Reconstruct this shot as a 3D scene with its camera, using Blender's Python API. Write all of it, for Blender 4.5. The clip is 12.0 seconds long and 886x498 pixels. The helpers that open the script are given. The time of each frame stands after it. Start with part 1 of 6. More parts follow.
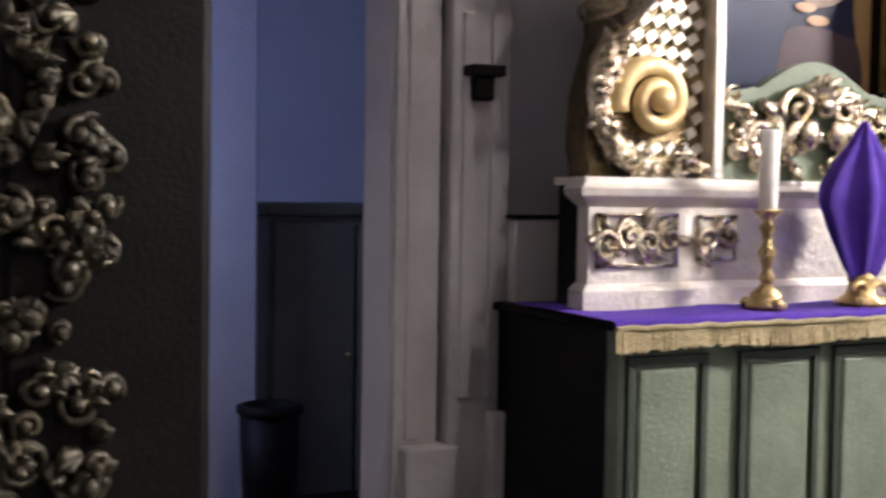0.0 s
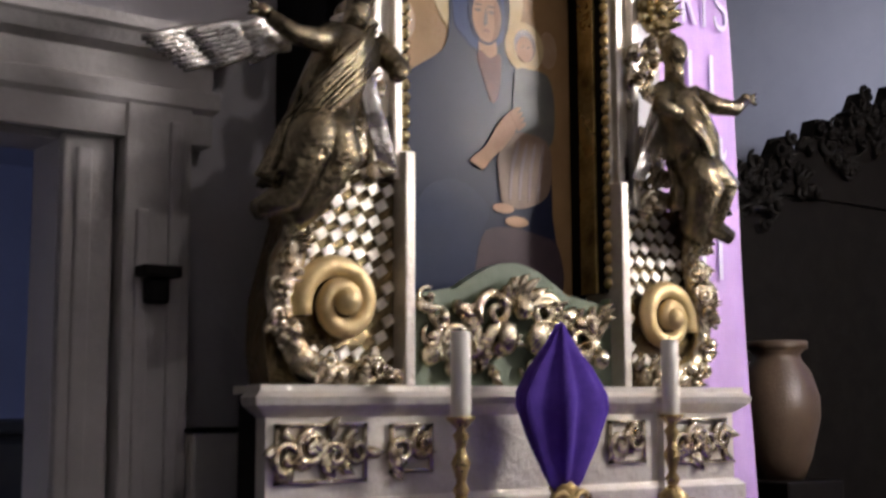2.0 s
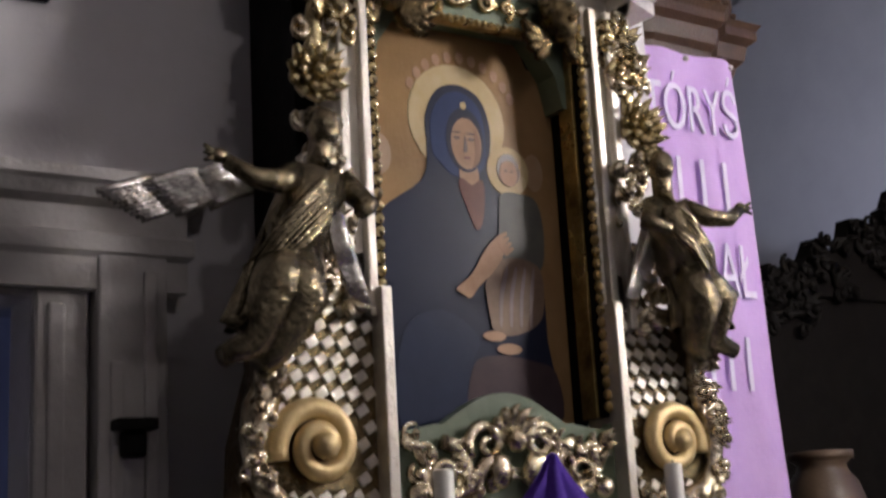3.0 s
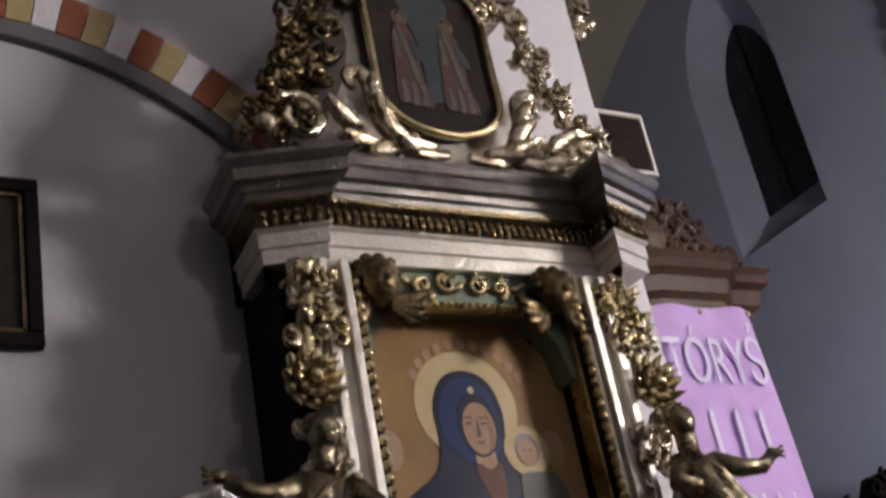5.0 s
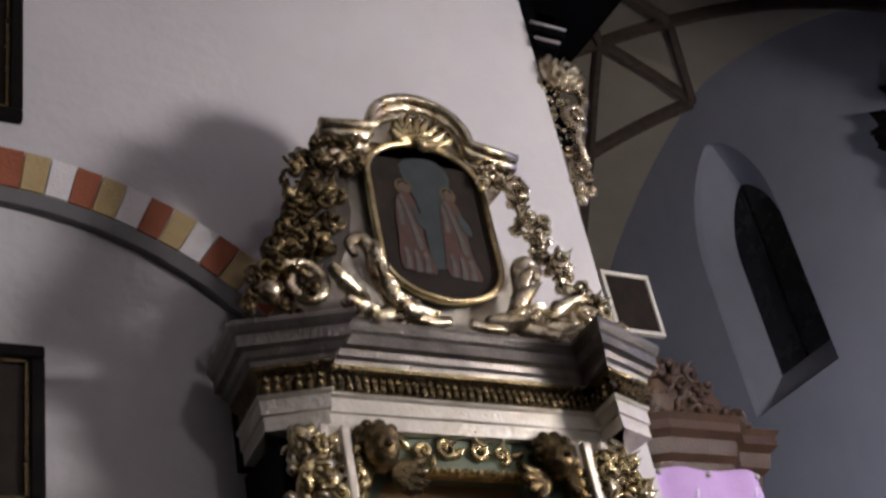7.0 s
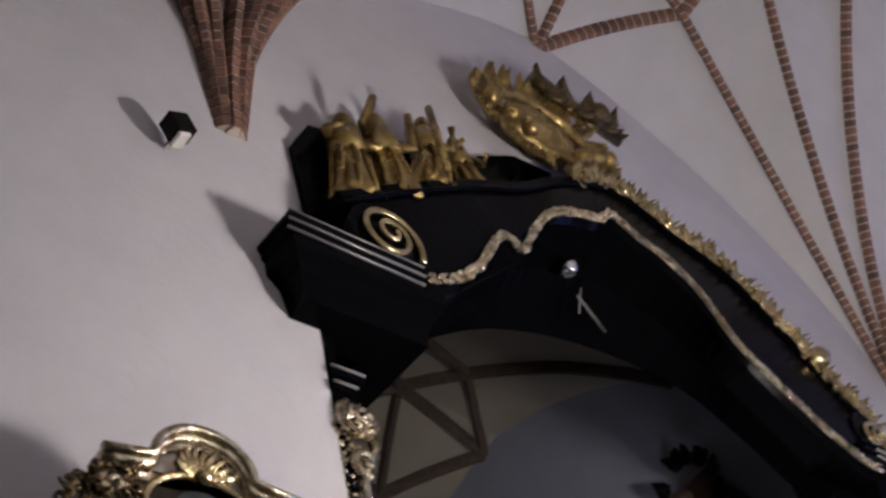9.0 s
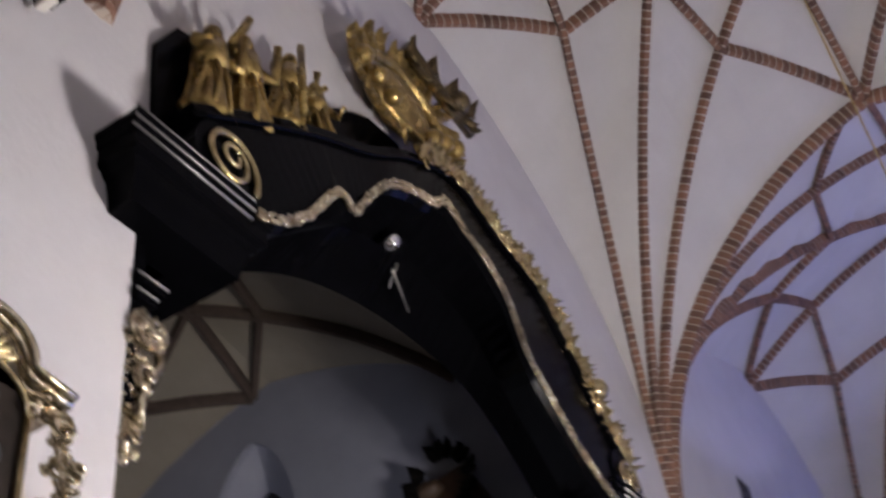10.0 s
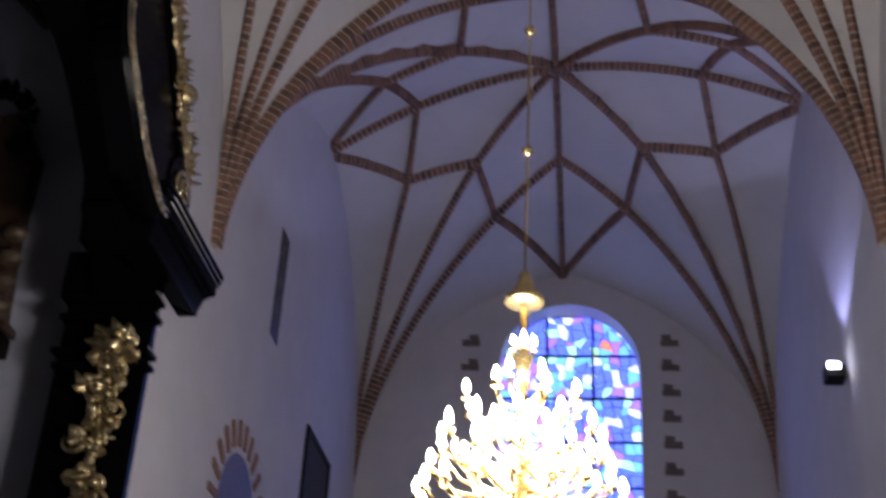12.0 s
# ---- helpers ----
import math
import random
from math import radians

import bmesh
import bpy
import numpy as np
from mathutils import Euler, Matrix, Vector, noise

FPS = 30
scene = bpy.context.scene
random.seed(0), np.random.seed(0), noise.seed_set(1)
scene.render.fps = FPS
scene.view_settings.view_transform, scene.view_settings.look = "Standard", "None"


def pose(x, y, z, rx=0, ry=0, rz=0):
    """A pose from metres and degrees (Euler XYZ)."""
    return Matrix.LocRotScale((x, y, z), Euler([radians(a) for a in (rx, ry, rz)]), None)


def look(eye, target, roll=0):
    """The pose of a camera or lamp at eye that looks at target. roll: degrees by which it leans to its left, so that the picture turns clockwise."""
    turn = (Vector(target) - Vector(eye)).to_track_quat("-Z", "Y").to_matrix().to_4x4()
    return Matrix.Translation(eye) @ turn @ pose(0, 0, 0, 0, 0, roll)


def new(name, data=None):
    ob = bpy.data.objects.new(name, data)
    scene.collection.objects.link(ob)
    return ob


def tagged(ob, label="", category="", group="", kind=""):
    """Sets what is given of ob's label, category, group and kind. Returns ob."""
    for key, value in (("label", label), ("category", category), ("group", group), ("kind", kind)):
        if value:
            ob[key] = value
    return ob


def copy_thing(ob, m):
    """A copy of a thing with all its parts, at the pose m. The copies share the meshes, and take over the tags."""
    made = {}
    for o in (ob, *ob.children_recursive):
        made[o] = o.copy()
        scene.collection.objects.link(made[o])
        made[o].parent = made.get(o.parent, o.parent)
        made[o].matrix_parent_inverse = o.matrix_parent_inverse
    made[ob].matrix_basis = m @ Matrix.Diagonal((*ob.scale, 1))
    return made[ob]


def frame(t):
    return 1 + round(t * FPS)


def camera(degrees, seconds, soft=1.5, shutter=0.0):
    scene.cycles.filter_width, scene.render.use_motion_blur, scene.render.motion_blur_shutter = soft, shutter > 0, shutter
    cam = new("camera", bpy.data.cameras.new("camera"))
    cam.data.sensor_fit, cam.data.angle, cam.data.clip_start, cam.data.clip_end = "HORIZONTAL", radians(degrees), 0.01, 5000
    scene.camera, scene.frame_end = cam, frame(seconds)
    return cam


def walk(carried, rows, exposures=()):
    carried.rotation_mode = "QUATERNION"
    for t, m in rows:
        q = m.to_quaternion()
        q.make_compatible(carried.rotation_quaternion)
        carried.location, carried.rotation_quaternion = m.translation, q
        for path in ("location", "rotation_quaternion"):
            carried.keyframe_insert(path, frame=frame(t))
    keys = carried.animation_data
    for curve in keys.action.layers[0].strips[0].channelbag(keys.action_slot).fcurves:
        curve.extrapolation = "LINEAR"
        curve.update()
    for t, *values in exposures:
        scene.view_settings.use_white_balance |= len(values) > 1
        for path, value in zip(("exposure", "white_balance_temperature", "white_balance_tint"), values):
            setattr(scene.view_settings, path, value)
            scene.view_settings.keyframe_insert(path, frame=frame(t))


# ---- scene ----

import itertools
from math import sin, cos, pi, sqrt, hypot, atan2

cam = camera(38.4, 12.0, soft=2.5, shutter=0.5)
ROWS = [
    (0.0, (-3.596, -4.298, 1.634), (-2.68, -2.523, 1.542), 0.9),
    (0.5, (-3.56, -4.231, 1.602), (-2.503, -2.534, 1.552), 1.9),
    (1.0, (-3.472, -4.192, 1.609), (-2.333, -2.548, 1.639), 1.9),
    (1.5, (-3.373, -4.173, 1.607), (-2.166, -2.586, 1.765), 0.6),
    (2.0, (-3.128, -4.195, 1.628), (-1.931, -2.611, 1.869), -0.2),
    (2.5, (-2.922, -4.272, 1.687), (-1.779, -2.663, 2.012), -1.7),
    (2.7, (-2.87, -4.302, 1.685), (-1.753, -2.684, 2.051), -2.1),
    (4.3, (-2.688, -4.287, 1.642), (-1.667, -2.734, 2.379), -9.0),
    (4.5, (-2.649, -4.299, 1.651), (-1.64, -2.757, 2.427), -9.9),
    (5.0, (-2.636, -4.315, 1.655), (-1.636, -2.817, 2.526), -11.7),
    (5.5, (-2.629, -4.348, 1.674), (-1.646, -2.896, 2.635), -12.2),
    (6.0, (-2.621, -4.383, 1.666), (-1.66, -2.972, 2.707), -12.8),
    (6.5, (-2.624, -4.403, 1.663), (-1.669, -3.0, 2.72), -11.8),
    (6.7, (-2.624, -4.414, 1.656), (-1.671, -3.011, 2.716), -11.7),
    (8.3, (-2.603, -4.424, 1.638), (-1.59, -3.334, 2.974), -16.0),
    (8.5, (-2.598, -4.435, 1.629), (-1.566, -3.409, 3.001), -15.7),
    (9.0, (-2.645, -4.506, 1.662), (-1.558, -3.604, 3.078), -15.8),
    (9.5, (-2.731, -4.457, 1.678), (-1.532, -3.649, 3.059), -12.1),
    (10.0, (-2.732, -4.413, 1.665), (-1.424, -3.696, 2.998), -7.5),
    (10.5, (-2.715, -4.406, 1.634), (-1.275, -3.786, 2.876), -1.5),
    (11.0, (-2.66, -4.411, 1.641), (-1.107, -3.893, 2.789), 2.8),
    (11.5, (-2.584, -4.435, 1.664), (-0.936, -4.061, 2.733), 4.1),
    (12.0, (-2.537, -4.431, 1.681), (-0.81, -4.2, 2.663), 3.3),
]
walk(cam, [(t, look(e, g, r)) for t, e, g, r in ROWS],
     exposures=[(0.0, 2.05), (0.7, 1.82), (1.5, 1.1), (2.7, 0.32), (4.5, 0.0), (6.5, 0.08), (9.0, 0.08), (10.5, 0.42), (11.2, 0.25), (12.0, -0.52)])

# ---------------------------------------------------------------- light
world = bpy.data.worlds.new("world")
scene.world = world
world.use_nodes = True
world.node_tree.nodes["Background"].inputs[0].default_value = (0.5, 0.6, 1.0, 1)
world.node_tree.nodes["Background"].inputs[1].default_value = 0.004


def lamp(name, kind, m, watts, colour, size=0.3):
    data = bpy.data.lights.new(name, kind)
    data.energy, data.color = watts, colour
    if kind == "AREA":
        data.size = size
    else:
        data.shadow_soft_size = size
    ob = new(name, data)
    ob.matrix_world = m
    return ob


CHX, CHY = 4.3, -4.03                     # the chandelier's chain
lamp("chandelier_light", "POINT", pose(CHX, CHY, 4.29), 1480, (1.0, 0.94, 0.95), 0.45)
lamp("blue_floodlight", "SPOT", look((13.1, -7.45, 8.75), (11.6, -4.9, 14.5)), 390, (0.44, 0.46, 1.0), 0.1).data.spot_size = radians(105)
# unseen second lamp without a fixture, placed from the retable's hard shadow
lamp("unseen_nave_light", "POINT", pose(-0.3, -5.5, 6.0), 45, (1.0, 0.93, 0.92), 0.12)
# unseen light, added to brighten the aisle's end wall
lamp("aisle_fill_light", "SPOT", look((6.0, 3.7, 4.6), (9.3, 5.0, 7.2)), 125, (0.80, 0.83, 1.0), 0.2).data.spot_size = radians(75)
lamp("side_room_light", "AREA", look((-3.5, 1.0, 2.1), (-1.75, 1.5, 1.6)), 12, (0.40, 0.48, 1.0), 0.5)

# ---------------------------------------------------------------- materials


def mat(name, colour, rough=0.6, metal=0.0, second=None, scale=6.0, bump=0.0, bump_scale=60.0, spread=0.5,
        island=None, rand=None, emit=None, strength=0.0, spec=0.5):
    m = bpy.data.materials.new(name)
    m.use_nodes = True
    nt = m.node_tree
    b = nt.nodes["Principled BSDF"]
    b.inputs["Roughness"].default_value = rough
    b.inputs["Metallic"].default_value = metal
    b.inputs["Specular IOR Level"].default_value = spec
    b.inputs["Base Color"].default_value = (*colour, 1)
    tc = nt.nodes.new("ShaderNodeTexCoord")
    if second:
        n1 = nt.nodes.new("ShaderNodeTexNoise")
        n1.inputs["Scale"].default_value, n1.inputs["Detail"].default_value = scale, 8
        n1.inputs["Roughness"].default_value = 0.65
        nt.links.new(tc.outputs["Object"], n1.inputs["Vector"])
        r = nt.nodes.new("ShaderNodeValToRGB")
        r.color_ramp.elements[0].position, r.color_ramp.elements[1].position = 0.5 - spread / 2, 0.5 + spread / 2
        r.color_ramp.elements[0].color, r.color_ramp.elements[1].color = (*second, 1), (*colour, 1)
        nt.links.new(n1.outputs["Fac"], r.inputs[0])
        out = r.outputs[0]
        rr = nt.nodes.new("ShaderNodeMapRange")
        rr.inputs["To Min"].default_value, rr.inputs["To Max"].default_value = min(1, rough + 0.12), max(0.05, rough - 0.1)
        nt.links.new(n1.outputs["Fac"], rr.inputs[0])
        nt.links.new(rr.outputs[0], b.inputs["Roughness"])
        if island or rand:
            if island:
                src = nt.nodes.new("ShaderNodeNewGeometry").outputs["Random Per Island"]
            else:
                src = nt.nodes.new("ShaderNodeObjectInfo").outputs["Random"]
            r2 = nt.nodes.new("ShaderNodeValToRGB")
            cols = island or rand
            while len(r2.color_ramp.elements) < len(cols):
                r2.color_ramp.elements.new(0.5)
            for k, c in enumerate(cols):
                r2.color_ramp.elements[k].position = k / (len(cols) - 1)
                r2.color_ramp.elements[k].color = (*c, 1)
            nt.links.new(src, r2.inputs[0])
            mx = nt.nodes.new("ShaderNodeMix")
            mx.data_type, mx.blend_type = "RGBA", "MULTIPLY"
            mx.inputs[0].default_value = 1.0
            nt.links.new(out, mx.inputs[6])
            nt.links.new(r2.outputs[0], mx.inputs[7])
            out = mx.outputs[2]
        nt.links.new(out, b.inputs["Base Color"])
    if bump:
        n2 = nt.nodes.new("ShaderNodeTexNoise")
        n2.inputs["Scale"].default_value, n2.inputs["Detail"].default_value = bump_scale, 6
        nt.links.new(tc.outputs["Object"], n2.inputs["Vector"])
        bp = nt.nodes.new("ShaderNodeBump")
        bp.inputs["Strength"].default_value, bp.inputs["Distance"].default_value = bump, 0.02
        nt.links.new(n2.outputs["Fac"], bp.inputs["Height"])
        nt.links.new(bp.outputs[0], b.inputs["Normal"])
    if emit:
        b.inputs["Emission Color"].default_value = (*emit, 1)
        b.inputs["Emission Strength"].default_value = strength
    return m


PLASTER = mat("lime_plaster", (0.64, 0.615, 0.63), 0.9, second=(0.56, 0.535, 0.555), scale=1.3, bump=0.25, bump_scale=14)
# limewash darkened and blued in the colour, for the dim, cool-lit aisle
AISLEPLASTER = mat("dimmed_aisle_limewash", (0.40, 0.41, 0.48), 0.9, second=(0.32, 0.33, 0.395), scale=0.8, bump=0.25, bump_scale=12)
# vault plaster copied darker and warmer: the aisle's dimness put into the colour
AISLEVAULT = mat("dimmed_vault_limewash", (0.36, 0.315, 0.25), 0.9, second=(0.27, 0.235, 0.185), scale=0.8, bump=0.2, bump_scale=9)
# limewash darkened to cut bounced light and to shade the arch's inner band
DIMWASH = mat("darkened_limewash", (0.20, 0.195, 0.20), 0.9, second=(0.13, 0.125, 0.13), scale=0.8, bump=0.25, bump_scale=12)
VAULT = mat("vault_plaster", (0.63, 0.61, 0.61), 0.9, second=(0.54, 0.52, 0.52), scale=0.9, bump=0.2, bump_scale=9)
BRICK = mat("rib_brick", (0.27, 0.155, 0.115), 0.85, second=(0.18, 0.105, 0.08), scale=9, bump=0.3,
            island=[(0.6, 0.6, 0.62), (1.0, 0.95, 0.9), (1.25, 1.1, 1.0)])
# darker copy of the rib brick: the dim aisle put into the colour
DIMBRICK = mat("dimmed_rib_brick", (0.12, 0.085, 0.065), 0.9, second=(0.07, 0.05, 0.04), scale=8, bump=0.3)
MORTAR = mat("rib_mortar", (0.55, 0.47, 0.40), 0.95, second=(0.45, 0.37, 0.32), scale=12, bump=0.3)
STONE = mat("painted_stone", (0.56, 0.53, 0.51), 0.8, second=(0.40, 0.375, 0.36), scale=3, bump=0.25, bump_scale=25)
FLOOR = mat("floor_stone", (0.06, 0.054, 0.05), 0.5, second=(0.03, 0.027, 0.025), scale=2, bump=0.2)
SILVER = mat("aged_silver_leaf", (0.82, 0.78, 0.72), 0.34, 0.55, second=(0.55, 0.49, 0.40), scale=7, bump=0.35, bump_scale=40, spread=0.6)
FEATHER = mat("bright_silver_leaf", (0.90, 0.88, 0.84), 0.22, 0.9, second=(0.45, 0.40, 0.33), scale=18, bump=0.4, bump_scale=70, spread=0.4)
# dark second tone mottled in for the shade between the carvings
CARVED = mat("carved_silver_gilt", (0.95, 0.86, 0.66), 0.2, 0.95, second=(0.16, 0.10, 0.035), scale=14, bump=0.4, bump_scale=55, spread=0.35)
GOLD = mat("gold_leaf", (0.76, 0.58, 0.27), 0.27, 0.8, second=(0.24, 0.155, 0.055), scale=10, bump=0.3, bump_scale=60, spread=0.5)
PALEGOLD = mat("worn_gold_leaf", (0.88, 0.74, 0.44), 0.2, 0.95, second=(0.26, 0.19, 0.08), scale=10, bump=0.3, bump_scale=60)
VOLUTE = mat("matt_gold", (0.80, 0.62, 0.32), 0.4, 0.45, second=(0.55, 0.40, 0.18), scale=8, bump=0.25)
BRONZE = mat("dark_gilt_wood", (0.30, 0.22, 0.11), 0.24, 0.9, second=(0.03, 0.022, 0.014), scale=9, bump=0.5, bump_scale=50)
BLACKGILT = mat("blackened_gilt", (0.10, 0.085, 0.05), 0.35, 0.5, second=(0.02, 0.017, 0.012), scale=9, bump=0.4)
OLDGOLD = mat("old_gold", (0.60, 0.43, 0.16), 0.28, 0.75, second=(0.13, 0.085, 0.03), scale=6, bump=0.4, bump_scale=40, spread=0.35)
STATUE = mat("tarnished_silver", (0.42, 0.35, 0.22), 0.2, 0.92, second=(0.03, 0.024, 0.016), scale=9, bump=0.5, bump_scale=45)
BLACK = mat("black_lacquer", (0.003, 0.003, 0.004), 0.16, second=(0.0015, 0.0015, 0.002), scale=4, bump=0.03, spec=0.02)
GREEN = mat("sage_paint", (0.20, 0.24, 0.17), 0.6, second=(0.10, 0.13, 0.08), scale=5, bump=0.2)
DARKGREEN = mat("dark_green_paint", (0.035, 0.05, 0.03), 0.55, second=(0.02, 0.03, 0.02), scale=6, bump=0.2)
PURPLE = mat("purple_cloth", (0.075, 0.02, 0.34), 0.85, second=(0.05, 0.012, 0.24), scale=20, bump=0.4, bump_scale=300)
FRINGE = mat("gold_fringe", (0.55, 0.46, 0.26), 0.7, 0.1, second=(0.32, 0.25, 0.11), scale=60, bump=0.8, bump_scale=150)
WAX = mat("wax", (0.80, 0.77, 0.70), 0.5, second=(0.70, 0.66, 0.60), scale=8)
WOOD = mat("dark_oak", (0.085, 0.045, 0.027), 0.36, second=(0.035, 0.018, 0.011), scale=7, bump=0.3)
# dark wood; its black also stands in for shade on altar and recess sides
DARKWOOD = mat("dark_and_shaded_wood", (0.009, 0.007, 0.006), 0.55, second=(0.004, 0.0035, 0.003), scale=6, bump=0.12, spec=0.1)
CLAY = mat("brown_glazed_clay", (0.12, 0.08, 0.05), 0.4, second=(0.07, 0.042, 0.027), scale=4, bump=0.2)
BANNER = mat("pink_banner", (0.62, 0.43, 0.76), 0.8, second=(0.53, 0.34, 0.68), scale=3, bump=0.2, bump_scale=30)
LETTER = mat("pale_print", (0.74, 0.70, 0.84), 0.8, second=(0.66, 0.60, 0.78), scale=9)
ICONGOLD = mat("icon_ochre", (0.36, 0.22, 0.10), 0.32, spec=0.14, second=(0.24, 0.14, 0.06), scale=4, bump=0.1)
ROBE = mat("icon_robe", (0.022, 0.026, 0.052), 0.32, spec=0.14, second=(0.015, 0.018, 0.04), scale=2)
HALO = mat("icon_halo", (0.60, 0.49, 0.30), 0.4, second=(0.5, 0.36, 0.17), scale=8, spec=0.14)
FLESH = mat("icon_flesh", (0.50, 0.32, 0.21), 0.45, second=(0.30, 0.17, 0.10), scale=7, spec=0.14)
PALEROBE = mat("icon_pale_robe", (0.34, 0.27, 0.24), 0.45, second=(0.22, 0.17, 0.17), scale=4, spec=0.14)
OLDPAINT = mat("old_dark_oil", (0.04, 0.03, 0.025), 0.5, second=(0.015, 0.012, 0.011), scale=5, spec=0.12)
OLDRED = mat("oil_red", (0.20, 0.06, 0.04), 0.4, second=(0.12, 0.05, 0.04), scale=10)
OLDWHITE = mat("oil_white", (0.30, 0.27, 0.24), 0.4, second=(0.18, 0.16, 0.14), scale=10)
OLIVE = mat("olive_cabinet_paint", (0.15, 0.14, 0.10), 0.6, second=(0.10, 0.095, 0.07), scale=4, bump=0.15)
DARKOPENING = mat("dark_opening", (0.008, 0.009, 0.012), 0.25, second=(0.004, 0.004, 0.006), scale=4)
LEAD = mat("window_lead", (0.02, 0.02, 0.025), 0.5)
BULB = mat("lamp_bulb", (1, 1, 1), 0.4, emit=(1.0, 0.93, 0.85), strength=60)
CRYSTAL = mat("chandelier_brass", (0.90, 0.72, 0.38), 0.2, 0.9, second=(0.7, 0.5, 0.2), scale=12)
FLOODGLOW = mat("floodlight_glass", (1, 1, 1), 0.4, emit=(0.75, 0.8, 1.0), strength=30)
BLUEROOM = mat("side_room_plaster", (0.5, 0.5, 0.52), 0.9, second=(0.42, 0.42, 0.44), scale=2, bump=0.2)
VOUSS = [mat("red_brick", (0.36, 0.11, 0.055), 0.85, second=(0.26, 0.08, 0.04), scale=9, bump=0.3),
         mat("yellow_brick", (0.52, 0.40, 0.20), 0.85, second=(0.42, 0.31, 0.15), scale=9, bump=0.3),
         mat("white_brick", (0.84, 0.81, 0.83), 0.85, second=(0.70, 0.66, 0.66), scale=9, bump=0.3)]

# ---------------------------------------------------------------- mesh helpers


def obj(name, bm, material, parent=None, smooth=False):
    me = bpy.data.meshes.new(name)
    bmesh.ops.recalc_face_normals(bm, faces=bm.faces[:])
    if smooth:
        for f in bm.faces:
            f.smooth = True
    bm.to_mesh(me)
    bm.free()
    me.materials.append(material)
    ob = new(name, me)
    ob.parent = parent
    return ob


def part(name, bm, material, parent, label="", smooth=False):
    ob = obj(name, bm, material, parent, smooth)
    if label:
        ob["label"] = label
    return ob


def thing(name, label, category, at=(0, 0, 0), group="", kind=""):
    ob = new(name)
    ob.empty_display_size = 0.05
    ob.location = at
    tagged(ob, label, category, group, kind)
    return ob


def B():
    return bmesh.new()


def box(bm, x0, x1, y0, y1, z0, z1, bev=0.0, m=None):
    vs = [bm.verts.new(c) for c in itertools.product((x0, x1), (y0, y1), (z0, z1))]
    fs = [bm.faces.new([vs[i] for i in f]) for f in
          ((0, 1, 3, 2), (4, 6, 7, 5), (0, 4, 5, 1), (2, 3, 7, 6), (0, 2, 6, 4), (1, 5, 7, 3))]
    if bev:
        es = list({e for f in fs for e in f.edges})
        got = bmesh.ops.bevel(bm, geom=es, offset=bev, segments=2, affect="EDGES", profile=0.5)
        vs = list({v for f in got["faces"] for v in f.verts} | {v for v in vs if v.is_valid})
    if m is not None:
        bmesh.ops.transform(bm, matrix=m, verts=[v for v in vs if v.is_valid])
    return bm


def lathe(bm, prof, at=(0, 0, 0), n=20, m=None):
    """prof: (radius, height) rows, turned about z."""
    rings, start = [], len(bm.verts)
    for r, z in prof:
        if r < 1e-4:
            rings.append([bm.verts.new((at[0], at[1], at[2] + z))] * n)
        else:
            rings.append([bm.verts.new((at[0] + r * cos(2 * pi * k / n), at[1] + r * sin(2 * pi * k / n), at[2] + z)) for k in range(n)])
    for a, b in zip(rings, rings[1:]):
        for k in range(n):
            q = list(dict.fromkeys([a[k], a[(k + 1) % n], b[(k + 1) % n], b[k]]))
            if len(q) > 2:
                bm.faces.new(q)
    for ring in (rings[0], rings[-1]):
        if ring[0] is not ring[1]:
            bm.faces.new(ring)
    if m is not None:
        bmesh.ops.transform(bm, matrix=m, verts=list(bm.verts)[start:])
    return bm


def tube(bm, pts, rad, n=8, up=None, flat=1.0):
    """A tube along pts; rad a number or a function of 0..1; flat squeezes it along the last cross axis."""
    pts = [Vector(p) for p in pts]
    rings = []
    for i, p in enumerate(pts):
        d = (pts[min(i + 1, len(pts) - 1)] - pts[max(i - 1, 0)]).normalized()
        u = Vector(up) if up else (Vector((0, 1, 0)) if abs(d.y) < 0.9 else Vector((1, 0, 0)))
        a = d.cross(u).normalized()
        b = a.cross(d).normalized()
        r = rad(i / (len(pts) - 1)) if callable(rad) else rad
        rings.append([bm.verts.new(p + a * (r * cos(2 * pi * k / n)) + b * (r * flat * sin(2 * pi * k / n))) for k in range(n)])
    for s, t in zip(rings, rings[1:]):
        for k in range(n):
            bm.faces.new((s[k], s[(k + 1) % n], t[(k + 1) % n], t[k]))
    bm.faces.new(rings[0]), bm.faces.new(rings[-1])
    return bm


def ball(bm, c, r, n=8, squash=(1, 1, 1), turn=None):
    m = Matrix.Translation(c) @ (turn or Matrix()) @ Matrix.Diagonal((r * squash[0], r * squash[1], r * squash[2], 1))
    u = n + 2
    top, bot = bm.verts.new(m @ Vector((0, 0, 1))), bm.verts.new(m @ Vector((0, 0, -1)))
    rings = [[bm.verts.new(m @ Vector((sin(pi * j / n) * cos(2 * pi * k / u), sin(pi * j / n) * sin(2 * pi * k / u), cos(pi * j / n)))) for k in range(u)] for j in range(1, n)]
    for k in range(u):
        q = (k + 1) % u
        bm.faces.new((top, rings[0][k], rings[0][q])), bm.faces.new((bot, rings[-1][q], rings[-1][k]))
        for a, b in zip(rings, rings[1:]):
            bm.faces.new((a[k], b[k], b[q], a[q]))
    return bm


def spiral(c, r0, r1, turns, start=0.0, hand=1, n=40, lift=0.0):
    """Points of a flat spiral in the xz plane, facing -y, from the outside in."""
    out = []
    for k in range(n + 1):
        t = k / n
        a = start + hand * 2 * pi * turns * t
        r = r0 + (r1 - r0) * t ** 0.8
        out.append((c[0] + r * cos(a), c[1] - lift * t, c[2] + r * sin(a)))
    return out


